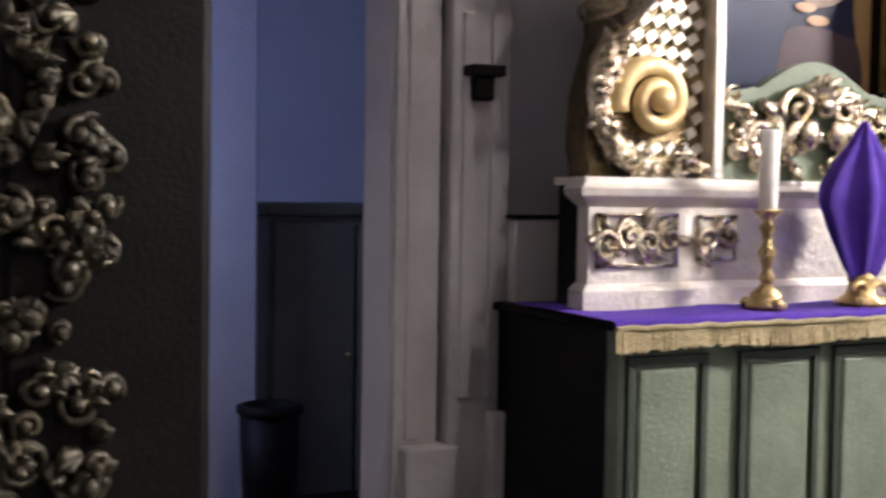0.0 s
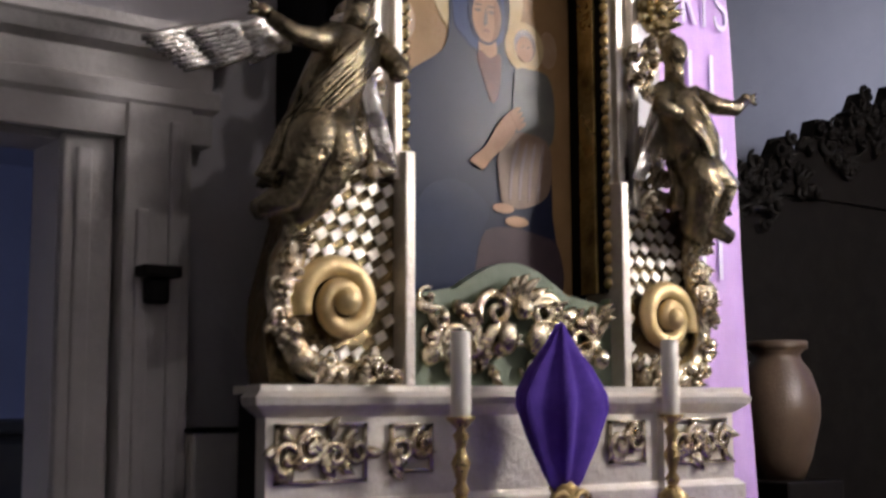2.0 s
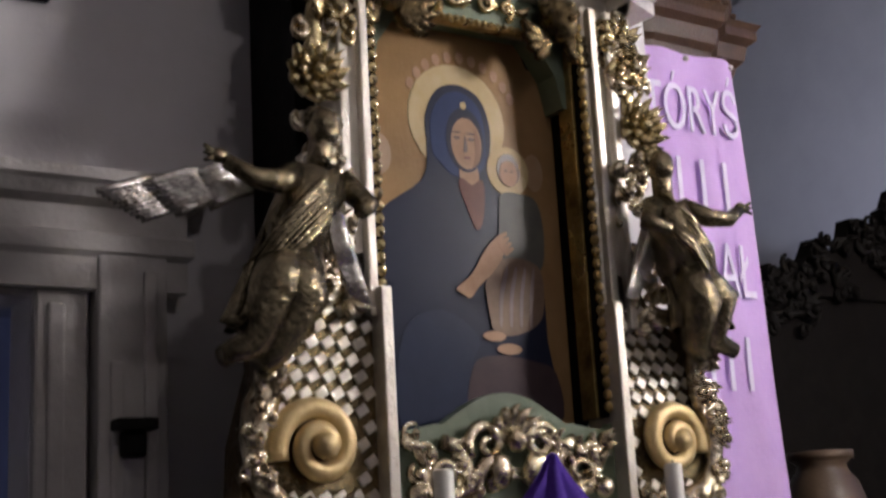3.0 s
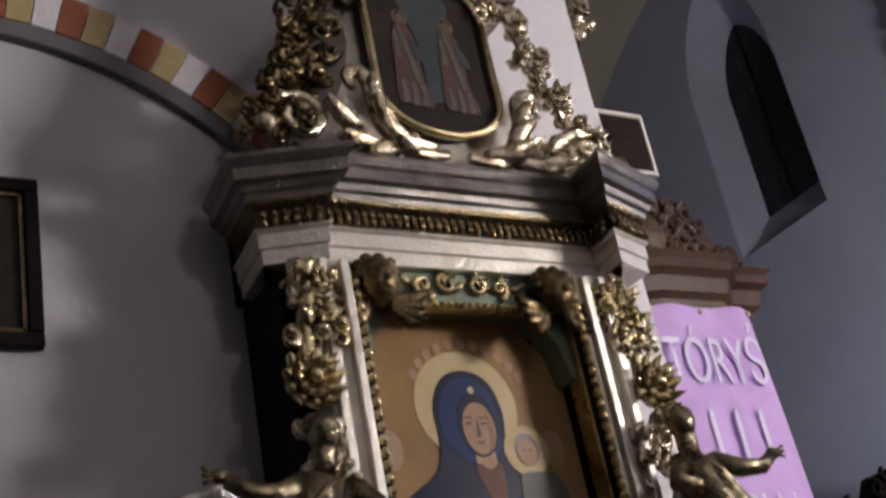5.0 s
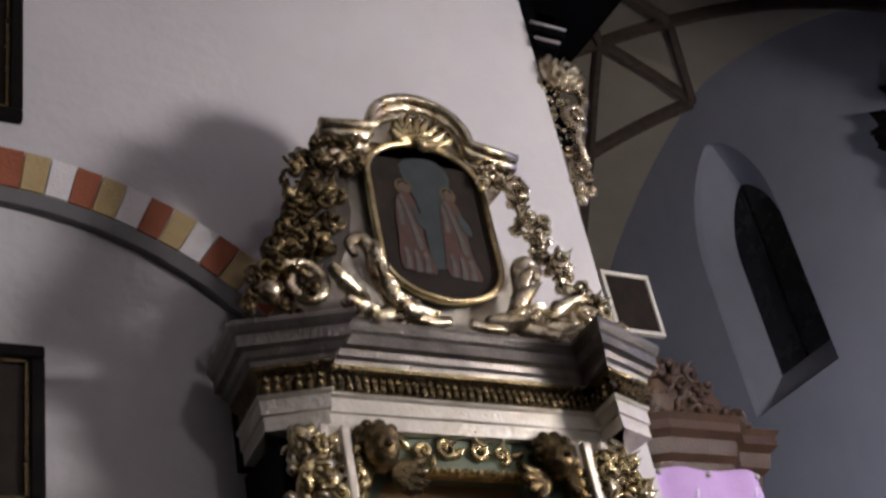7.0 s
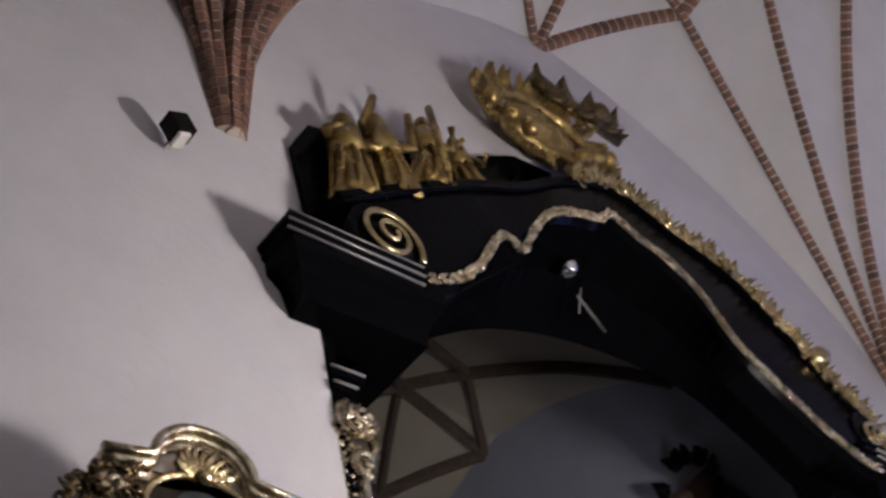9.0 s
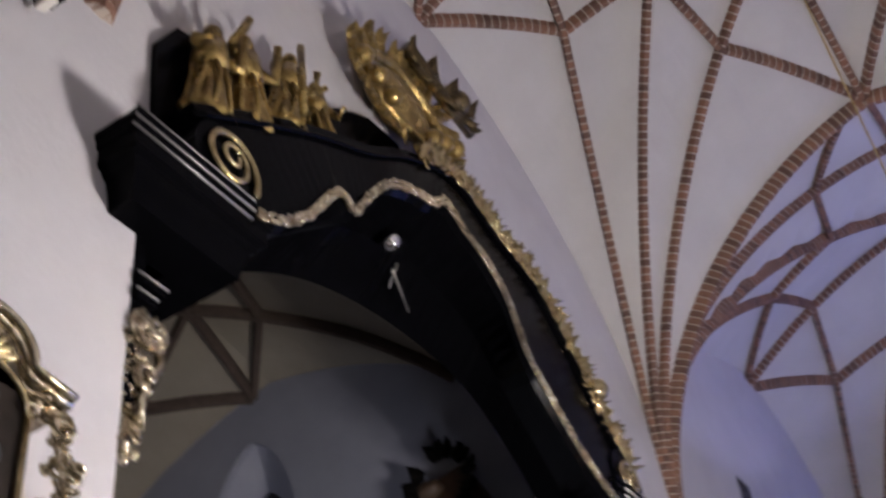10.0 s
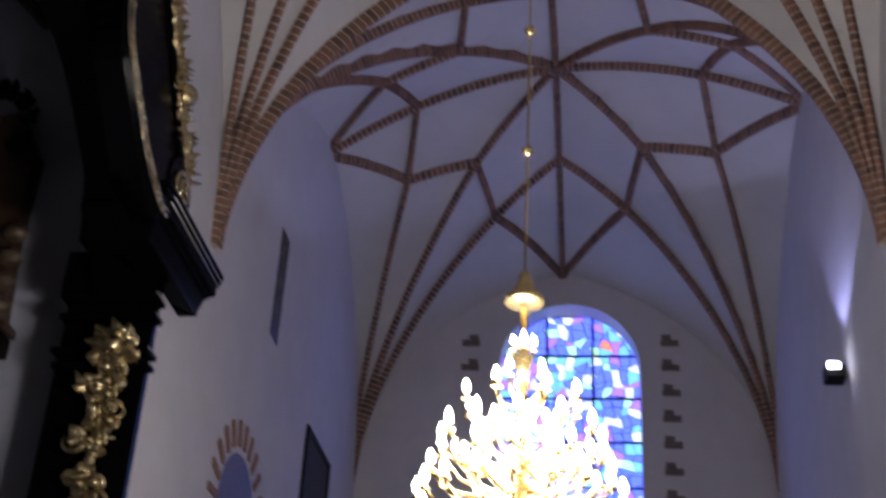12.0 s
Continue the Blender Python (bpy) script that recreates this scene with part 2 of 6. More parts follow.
def leaf(bm, p, ang, length, width, curl=0.5, depth=0.03, n=6):
    """A lobed leaf lying against a wall that faces -y, growing at the angle ang in the xz plane and curling out."""
    p = Vector(p)
    rows = []
    for k in range(n + 1):
        t = k / n
        a = ang + curl * t * t * 1.6
        if k:
            p = p + Vector((cos(a), 0, sin(a))) * (length / n)
        w = width * (sin(pi * min(1, t * 0.9 + 0.08)) ** 0.8) * (1 + 0.22 * (k % 2)) * (1.0 if k < n else 0.15)
        side = Vector((-sin(a), 0, cos(a)))
        y = -depth * (0.5 + 1.6 * t * t)
        rows.append([p + side * w + Vector((0, y + 0.01, 0)), p + Vector((0, y - depth * 0.7, 0)), p - side * w + Vector((0, y + 0.01, 0))])
    back = [[q + Vector((0, 0.018, 0)) for q in r] for r in rows]
    fv = [[bm.verts.new(q) for q in r] for r in rows]
    bv = [[bm.verts.new(q) for q in r] for r in back]
    for a, b in zip(fv, fv[1:]):
        bm.faces.new((a[0], a[1], b[1], b[0])), bm.faces.new((a[1], a[2], b[2], b[1]))
    for a, b in zip(bv, bv[1:]):
        bm.faces.new((a[1], a[0], b[0], b[1])), bm.faces.new((a[2], a[1], b[1], b[2]))
    for a, b, c, d in zip(fv, fv[1:], bv, bv[1:]):
        bm.faces.new((a[0], b[0], d[0], c[0])), bm.faces.new((b[2], a[2], c[2], d[2]))
    return bm


def curl(bm, p, r0, th, r):
    """A small C-scroll with a bead at its eye."""
    hand = r.choice((-1, 1))
    pts = spiral(p, r0, r0 * 0.22, r.uniform(0.9, 1.5), r.uniform(0, 6.28), hand, 14, r0 * 0.6)
    tube(bm, pts, lambda t: th * (0.35 + 0.65 * sin(pi * min(1.0, 0.15 + t))), 5)
    ball(bm, pts[-1], th * 1.35, 5)


def foliage(bm, spots, r, size=1.0):
    """Dense acanthus: lobed leaves and C-scrolls at the given spots."""
    for p in spots:
        k = r.random()
        if k < 0.68:
            curl(bm, p, r.uniform(0.03, 0.06) * size, r.uniform(0.012, 0.019) * size, r)
        else:
            a = r.uniform(0, 6.28)
            for j in range(3):
                leaf(bm, p, a + 0.55 * (j - 1), r.uniform(0.055, 0.085) * size, 0.021 * size, r.uniform(-0.9, 0.9), 0.022 * size, 5)


def sweep(bm, prof, path):
    """prof: (out, up) rows; path: corners (x, y) in plan, walked so that out is to the right. Mitred at the corners."""
    path = [Vector(p) for p in path]
    cols = []
    for i, p in enumerate(path):
        d0 = (p - path[i - 1]).normalized() if i else None
        d1 = (path[i + 1] - p).normalized() if i < len(path) - 1 else None
        n0 = Vector((d0.y, -d0.x)) if d0 else Vector((d1.y, -d1.x))
        n1 = Vector((d1.y, -d1.x)) if d1 else n0
        mm = (n0 + n1).normalized()
        k = 1 / max(0.35, mm.dot(n0))
        cols.append([bm.verts.new((p.x + mm.x * o * k, p.y + mm.y * o * k, z)) for o, z in prof])
    for a, b in zip(cols, cols[1:]):
        for k in range(len(prof)):
            j = (k + 1) % len(prof)
            bm.faces.new((a[k], b[k], b[j], a[j]))
    bm.faces.new(cols[0]), bm.faces.new(cols[-1])
    return bm


def plate(bm, pts, y0, y1, hole=None):
    """A plate with the outline pts (x, z), from y0 to y1."""
    a = [bm.verts.new((x, y0, z)) for x, z in pts]
    b = [bm.verts.new((x, y1, z)) for x, z in pts]
    n = len(pts)
    bm.faces.new(a), bm.faces.new(b[::-1])
    for k in range(n):
        bm.faces.new((a[k], b[k], b[(k + 1) % n], a[(k + 1) % n]))
    return bm


def smooth_curve(pts, n=4):
    out = []
    for i in range(len(pts) - 1):
        p0, p1, p2, p3 = (Vector(pts[max(0, min(len(pts) - 1, i + k))]) for k in (-1, 0, 1, 2))
        for j in range(n):
            t = j / n
            out.append(0.5 * (2 * p1 + (p2 - p0) * t + (2 * p0 - 5 * p1 + 4 * p2 - p3) * t * t + (3 * p1 - p0 - 3 * p2 + p3) * t ** 3))
    out.append(Vector(pts[-1]))
    return out


def rng(seed):
    return random.Random(seed)


# ---------------------------------------------------------------- the church: vaults


def arch_h(s):
    s = min(1.0, abs(s))
    return 0.8 * sqrt(1 - s * s) + 0.2 * (1 - s)


class Bay:
    def __init__(self, cx, cy, hx, hy, zs, rise, dome, skew=(0.0, 0.0)):
        self.a = (cx, cy, hx, hy, zs, rise, dome)
        self.skew = skew

    def at(self, u, v, drop=0.0):
        cx, cy, hx, hy, zs, rise, dome = self.a
        z = zs + rise * arch_h(min(abs(u), abs(v))) + dome * (1 - max(u * u, v * v))
        return Vector((cx + u * hx + (self.skew[0] * v + self.skew[1]) * (1 - u * u), cy + v * hy, z - drop))


def web(bm, bay, n=28):
    ks = [-cos(pi * k / n) for k in range(n + 1)]
    g = [[bm.verts.new(bay.at(u, v)) for v in ks] for u in ks]
    for i in range(n):
        for j in range(n):
            q = (g[i][j], g[i + 1][j], g[i + 1][j + 1], g[i][j + 1])
            bm.faces.new(q)


STAR = [((1, 1), (0.33, 0.37)), ((0.33, 0.37), (0, 0)), ((1, 1), (0.63, 0.31)), ((0.63, 0.31), (1, 0)), ((0.63, 0.31), (0.33, 0.37)),
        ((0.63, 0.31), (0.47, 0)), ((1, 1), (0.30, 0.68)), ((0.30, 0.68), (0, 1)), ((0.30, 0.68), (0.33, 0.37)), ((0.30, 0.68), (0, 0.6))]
RIDGE = [((0, 0), (0.47, 0)), ((0.47, 0), (1, 0)), ((0, 0), (0, 0.6)), ((0, 0.6), (0, 1))]


def rib_lines(bay, edges, ridge):
    seen = set()
    for (p, q) in edges + ridge:
        for sx, sy in ((1, 1), (1, -1), (-1, 1), (-1, -1)):
            e = ((p[0] * sx, p[1] * sy), (q[0] * sx, q[1] * sy))
            key = tuple(sorted(e))
            if key in seen:
                continue
            seen.add(key)
            m = 28
            yield [bay.at(e[0][0] + (e[1][0] - e[0][0]) * k / m, e[0][1] + (e[1][1] - e[0][1]) * k / m) for k in range(m + 1)]


def rib_bricks(bricks, core, line, w=0.105, h=0.14, size=0.1, gap=0.02):
    """Bricks laid along a line below the vault, with a mortar core."""
    seg = [0.0]
    for a, b in zip(line, line[1:]):
        seg.append(seg[-1] + (b - a).length)

    def at(s):
        for k in range(len(seg) - 1):
            if s <= seg[k + 1]:
                return line[k].lerp(line[k + 1], (s - seg[k]) / max(1e-6, seg[k + 1] - seg[k]))
        return line[-1]

    def frame_at(s):
        p = at(s)
        d = (at(min(seg[-1], s + 0.05)) - at(max(0, s - 0.05))).normalized()
        side = d.cross(Vector((0, 0, 1)))
        side = side.normalized() if side.length > 1e-3 else Vector((1, 0, 0))
        return p, side, side.cross(d).normalized()

    def block(bm, s0, s1, ww, hh, top):
        vs = []
        for s in (s0, s1):
            p, sd, up = frame_at(s)
            for x, z in ((-ww, top), (ww, top), (ww, -hh * 0.55), (ww * 0.55, -hh), (-ww * 0.55, -hh), (-ww, -hh * 0.55)):
                vs.append(bm.verts.new(p + sd * x + up * z))
        for k in range(6):
            bm.faces.new((vs[k], vs[(k + 1) % 6], vs[6 + (k + 1) % 6], vs[6 + k]))
        bm.faces.new(vs[:6]), bm.faces.new(vs[11:5:-1])

    n = max(1, int(seg[-1] / size))
    st = seg[-1] / n
    for k in range(n):
        block(bricks, k * st + gap / 2, (k + 1) * st - gap / 2, w / 2, h, 0.04)
    m = max(2, n // 4)
    for k in range(m):
        block(core, k * seg[-1] / m, (k + 1) * seg[-1] / m, w / 2 - 0.008, h - 0.012, 0.05)


NAVE = Bay(5.5, -3.85, 4.65, 3.9, 8.95, 4.75, 1.3)
CHANCEL = Bay(15.08, -3.86, 4.93, 4.0, 9.4, 4.5, 1.3, (0.6, -0.15))
WEST = Bay(-3.9, -3.85, 4.75, 3.9, 8.95, 4.75, 1.3)
XE, YN = 9.3, 9.9                         # the aisle's end wall and north wall
AISLE = [Bay(XE - 4.0, 5.4, 4.0, 4.5, 9.4, 3.7, 0.5), Bay(XE - 12.0, 5.4, 4.0, 4.5, 9.4, 3.7, 0.5), Bay(XE - 18.0, 5.4, 2.0, 4.5, 9.4, 3.7, 0.5)]
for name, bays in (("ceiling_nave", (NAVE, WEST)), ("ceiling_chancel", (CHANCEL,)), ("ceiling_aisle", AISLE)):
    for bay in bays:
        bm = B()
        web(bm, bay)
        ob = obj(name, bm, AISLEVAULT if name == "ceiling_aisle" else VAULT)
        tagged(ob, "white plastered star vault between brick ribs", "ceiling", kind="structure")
bricks, core = B(), B()
for bay in (NAVE, CHANCEL, WEST):
    for line in rib_lines(bay, STAR, RIDGE):
        rib_bricks(bricks, core, line)
for bay in (NAVE, CHANCEL):                       # transverse arches
    for u in ((-1, 1) if bay is NAVE else ()):
        for off in (0.0,):
            line = [bay.at(u, -cos(pi * k / 40)) + Vector((off, 0, -0.03)) for k in range(41)]
            rib_bricks(bricks, core, line, w=0.115, h=0.15)
abricks, acore = B(), B()
NET = [((1, 0.07), (0.67, -0.2)), ((1, 0.07), (0.55, 0.0)), ((1, 0.07), (0.74, 0.36)), ((0.74, 0.36), (0.55, 0.0)), ((0.55, 0.0), (0.67, -0.2)),
       ((0.67, -0.2), (0.82, -0.46)), ((0.82, -0.46), (1, -0.71)), ((0.74, 0.36), (0.86, 0.66)), ((0.86, 0.66), (1, 1)), ((0.55, 0.0), (0.2, 0.3)),
       ((0.55, 0.0), (0.2, -0.3)), ((0.74, 0.36), (0.2, 0.3)), ((0.2, 0.3), (0, 0)), ((0.2, -0.3), (0, 0)), ((0.2, -0.3), (0.67, -0.2))]
for p, q in NET:                                  # net of ribs in the end bay
    line = [AISLE[0].at(p[0] + (q[0] - p[0]) * k / 20, p[1] + (q[1] - p[1]) * k / 20) for k in range(21)]
    rib_bricks(abricks, acore, line, w=0.13, h=0.16, size=0.12)
ribs = obj("vault_ribs", core, MORTAR)
tagged(ribs, "moulded red brick ribs of the nave and chancel vaults", "vault ribs", kind="structure")
tagged(part("rib_brick", bricks, BRICK, ribs), kind="stuff")
ribs = obj("aisle_vault_ribs", acore, DIMBRICK)
tagged(ribs, "brick ribs of the aisle vault, darkened for the dim aisle", "vault ribs", kind="structure")
tagged(part("rib_brick", abricks, DIMBRICK, ribs), kind="stuff")

# ---------------------------------------------------------------- the church: walls and floor

bm = B()
box(bm, -40, 60, -40, 40, -0.3, 0.0)
tagged(obj("floor", bm, FLOOR), "grey stone floor of the church", "floor", kind="structure")

XL, XR, TH = 1.37, 8.83, 0.9               # the arcade opening and the wall's thickness
# the lower edge of the black arch, its crest, the hidden arch in the wall, and the inner edge of the soffit
ARC = [(2.11, 7.70), (2.45, 7.88), (2.73, 8.18), (3.03, 8.62), (3.16, 8.69), (3.30, 8.62), (3.55, 9.0), (3.87, 9.37), (4.25, 9.58), (4.58, 9.68),
       (4.83, 9.88), (5.13, 9.73), (5.45, 9.62), (5.80, 9.33), (6.04, 8.80), (6.35, 8.5), (6.68, 8.25), (7.05, 7.99), (7.45, 7.83), (7.62, 7.84)]
UP = [(1.5, 8.40), (2.2, 8.9), (3.0, 9.42), (3.69, 9.79), (4.4, 10.3), (5.2, 10.6), (5.9, 10.35), (6.6, 10.15), (7.2, 9.6), (7.75, 8.95), (8.25, 8.5)]
HIDDEN = [(1.37, 7.6), (1.6, 8.0), (2.2, 8.55), (3.0, 9.15), (3.9, 9.75), (4.8, 10.2), (5.3, 10.25), (5.9, 10.0), (6.6, 9.7), (7.2, 9.1), (7.75, 8.5), (8.3, 8.1), (8.83, 7.6)]
INNER = [(1.55, 6.9), (1.92, 7.3), (2.28, 7.8), (2.77, 8.2), (3.79, 8.82), (5.0, 9.16), (6.3, 9.18), (7.1, 8.84), (7.9, 8.2), (8.5, 7.4)]
XC = 5.1


def wall_piece(bm, x0, x1, z0, z1, y0=0.0, y1=TH):
    box(bm, x0, x1, y0, y1, z0, z1)


bm = B()
# west part with the door, the niche and the altar wall
DX0, DX1, DZ = -2.75, -1.60, 2.53
wall_piece(bm, -9.0, DX0, 0, 16.5)
wall_piece(bm, DX0, DX1, DZ, 3.1, 0.0, 0.25)
wall_piece(bm, DX1, -1.2, 0, 3.1, 0.0, 0.25)
wall_piece(bm, DX0, -1.2, 3.1, 16.5)
wall_piece(bm, -1.2, XL, 0, 16.5)
wall_piece(bm, XR, 10.4, 0, 16.5)
plate(bm, HIDDEN + [(XR, 16.5), (XL, 16.5)], 0.0, 0.55)
box(bm, XL, XR, 0.55, TH, 10.9, 16.5)
tagged(obj("wall_north", bm, PLASTER), "white limewashed arcade wall with a wide arched opening", "wall", kind="structure")

bm = B()
wall_piece(bm, 10.4, 20.9, 0, 16.5)
tagged(obj("wall_chancel_north", bm, PLASTER), "white plastered side wall of the chancel", "wall", kind="structure")
# nave openings in the south wall are unseen, added to let light out
bm = B()
for x0, x1, z0 in ((-9, -7.5, 0), (-7.5, -1.0, 8.2), (-1.0, 1.4, 0), (1.4, 8.8, 8.2), (8.8, 20.9, 0)):
    box(bm, x0, x1, -8.8, -7.74, z0, 16.5)
tagged(obj("wall_south", bm, PLASTER), "white plastered south wall, its unseen nave openings added to let light out", "wall", kind="structure")
# unseen walls that close the place, dark so that they bounce little
bm = B()
box(bm, -9.9, -8.95, -14.0, 6.0, 0, 16.5)
tagged(obj("wall_south_unseen", box(B(), -9, 20.9, -13.9, -13.0, 0, 16.5), DIMWASH), "unseen limewashed wall behind the openings, darkened to cut bounced light", "wall", kind="structure")
tagged(obj("wall_west", bm, DIMWASH), "unseen limewashed west wall, darkened to cut bounced light", "wall", kind="structure")

# east wall with the stained glass window
WY, WW, WZ0, WZS = -4.0, 1.36, 6.0, 11.85
EX = 20.0


def round_top(c, half, z0, zs, n=16, k=1.0):
    return [(c - half, z0)] + [(c - half * cos(pi * i / n), zs + k * half * sin(pi * i / n)) for i in range(n + 1)] + [(c + half, z0)]


def plate_x(bm, pts, x0, x1):
    """A plate with the outline pts (y, z), from x0 to x1."""
    a = [bm.verts.new((x0, y, z)) for y, z in pts]
    b = [bm.verts.new((x1, y, z)) for y, z in pts]
    n = len(pts)
    bm.faces.new(a), bm.faces.new(b[::-1])
    for k in range(n):
        bm.faces.new((a[k], b[k], b[(k + 1) % n], a[(k + 1) % n]))
    return bm


bm = B()
hole = round_top(WY, WW, WZ0, WZS)
box(bm, EX, EX + 0.9, -8.8, WY - WW, 0, 16.5)
box(bm, EX, EX + 0.9, WY + WW, 1.0, 0, 16.5)
box(bm, EX, EX + 0.9, WY - WW, WY + WW, 0, WZ0)
plate_x(bm, hole[1:-1] + [(WY + WW, 16.5), (WY - WW, 16.5)], EX, EX + 0.9)
tagged(obj("wall_east", bm, PLASTER), "white plastered end wall of the chancel", "wall", kind="structure")

# aisle walls
WINY = 5.42                               # middle of the aisle window


def pointed(c, half, z0, zs, rise, n=14):
    """A pointed arch (y, z): up the left side, over the point and down."""
    ks = [-cos(pi * k / (2 * n)) for k in range(2 * n + 1)]
    return [(c + half * 1.0, z0)] + [(c - half * k, zs + rise * arch_h(k)) for k in ks] + [(c - half * 1.0, z0)]


def pierced(bm, x0, x1, hole, y0, y1, z1):
    """A wall of thickness x0 to x1 with an arched hole (y, z) that stops above the floor."""
    ya, yb, zb = hole[-1][0], hole[0][0], hole[0][1]
    box(bm, x0, x1, y0, ya, 0, z1)
    box(bm, x0, x1, yb, y1, 0, z1)
    box(bm, x0, x1, ya, yb, 0, zb)
    plate_x(bm, hole[1:-1] + [(ya, z1), (yb, z1)], x0, x1)


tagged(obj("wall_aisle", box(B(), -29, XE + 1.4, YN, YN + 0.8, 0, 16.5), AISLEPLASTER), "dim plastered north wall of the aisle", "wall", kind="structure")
bm = B()
outer = pointed(WINY + 0.34, 0.80, 8.18, 10.6, 1.6)
inner = pointed(WINY + 0.50, 0.50, 8.80, 10.65, 1.05)
pierced(bm, XE, XE + 0.12, outer, 0.55, YN, 16.5)
ov, iv = [bm.verts.new((XE + 0.12, y, z)) for y, z in outer], [bm.verts.new((XE + 0.60, y, z)) for y, z in inner]
for k in range(len(ov)):
    j = (k + 1) % len(ov)
    bm.faces.new((ov[k], ov[j], iv[j], iv[k]))
tagged(obj("wall_aisle_end", bm, AISLEPLASTER), "limewashed end wall of the aisle, dimmed in colour, with a splayed pointed window", "wall", kind="structure")

# ---------------------------------------------------------------- altar table and what stands on it
MY0, MY1, MX0, MX1, MT = -0.95, -0.62, -1.22, 1.16, 1.215
mensa = thing("altar_table", "sage green panelled altar table against the wall", "altar", (0, -0.8, 0))


def rel(ob):
    """Keep a part where its vertices say, under a thing that stands elsewhere."""
    ob.matrix_parent_inverse = Matrix.Translation(-ob.parent.location)
    return ob


def P(name, bm, material, parent, label="", smooth=False):
    ob = part(name, bm, material, parent, label, smooth)
    if parent.parent is None:
        rel(ob)
    return ob


P("body", box(B(), MX0 + 0.03, MX1 - 0.03, MY0 + 0.05, MY0 + 0.12, 0.16, MT - 0.03), GREEN, mensa)
# table sides coloured black for the shade on the left
P("carcass", box(B(), MX0 + 0.035, MX1 - 0.035, MY0 + 0.11, 0.0, 0.16, MT - 0.03), DARKWOOD, mensa, "wooden carcass, its shaded sides put in as black")
P("plinth", box(B(), MX0 - 0.02, MX1 + 0.02, MY0 - 0.02, 0.0, 0.0, 0.16, 0.015), DARKGREEN, mensa, "dark green plinth")
P("tabletop", box(B(), MX0, MX1, MY0, 0.0, MT - 0.03, MT, 0.008), DARKWOOD, mensa, "dark wooden table top")
for a, b in ((-1.13, -0.87), (-0.66, -0.37), (-0.23, 0.08), (0.20, 0.50), (0.69, 0.97)):
    rail = B()
    for x0, x1, z0, z1 in ((a - 0.035, b + 0.035, 1.07, 1.10), (a - 0.035, b + 0.035, 0.24, 0.27), (a - 0.035, a - 0.005, 0.27, 1.07), (b + 0.005, b + 0.035, 0.27, 1.07)):
        box(rail, x0, x1, MY0 + 0.03, MY0 + 0.052, z0, z1, 0.004)
    P("panel", box(B(), a + 0.012, b - 0.012, MY0 + 0.036, MY0 + 0.06, 0.285, 1.055, 0.01), GREEN, mensa)
    P("moulding", rail, DARKGREEN, mensa, "dark green panel moulding")

cloth = thing("altar_cloth", "purple altar cloth with a gold fringe over the table edge", "altar cloth", (0, -0.8, MT))
bm = B()
nx, ny = 48, 8
g = []
for j in range(ny + 1):
    row = []
    for i in range(nx + 1):
        x = MX0 - 0.04 + (MX1 - MX0 + 0.08) * i / nx
        t = j / ny
        if t < 0.75:
            y, z = -0.3 + (MY0 - 0.02 + 0.3) * t / 0.75, MT + 0.012 + 0.004 * sin(9 * x + 3 * t)
        else:
            k = (t - 0.75) / 0.25
            y, z = MY0 - 0.022 - 0.006 * sin(23 * x) * k, MT + 0.012 - 0.03 * k
        row.append(bm.verts.new((x, y, z)))
    g.append(row)
for a, b in zip(g, g[1:]):
    for i in range(nx):
        bm.faces.new((a[i], a[i + 1], b[i + 1], b[i]))
P("cloth", bm, PURPLE, cloth, "", True)
bm = B()
r = rng(3)
fr = []
N = 240
top_, low = [], []
for i in range(N + 1):
    x = MX0 - 0.045 + (MX1 - MX0 + 0.09) * i / N
    y = MY0 - 0.03 - 0.008 * sin(23 * x) - 0.004 * (i % 2)
    top_.append((x, y, MT - 0.012 + 0.003 * sin(40 * x)))
    low.append((x, y - 0.004 + r.uniform(-0.004, 0.004), MT - 0.085 + r.uniform(-0.008, 0.006) - 0.006 * sin(9 * x)))
tv, lv = [bm.verts.new(p) for p in top_], [bm.verts.new(p) for p in low]
tb, lb = [bm.verts.new((x, y + 0.012, z)) for x, y, z in top_], [bm.verts.new((x, y + 0.012, z)) for x, y, z in low]
for i in range(N):
    bm.faces.new((tv[i], tv[i + 1], lv[i + 1], lv[i])), bm.faces.new((tb[i + 1], tb[i], lb[i], lb[i + 1]))
    bm.faces.new((tb[i], tb[i + 1], tv[i + 1], tv[i])), bm.faces.new((lv[i], lv[i + 1], lb[i + 1], lb[i]))
tube(bm, [(x, y - 0.004, z) for x, y, z in top_[::6]], 0.009, 6)
P("fringe", bm, FRINGE, cloth, "twisted gold fringe")


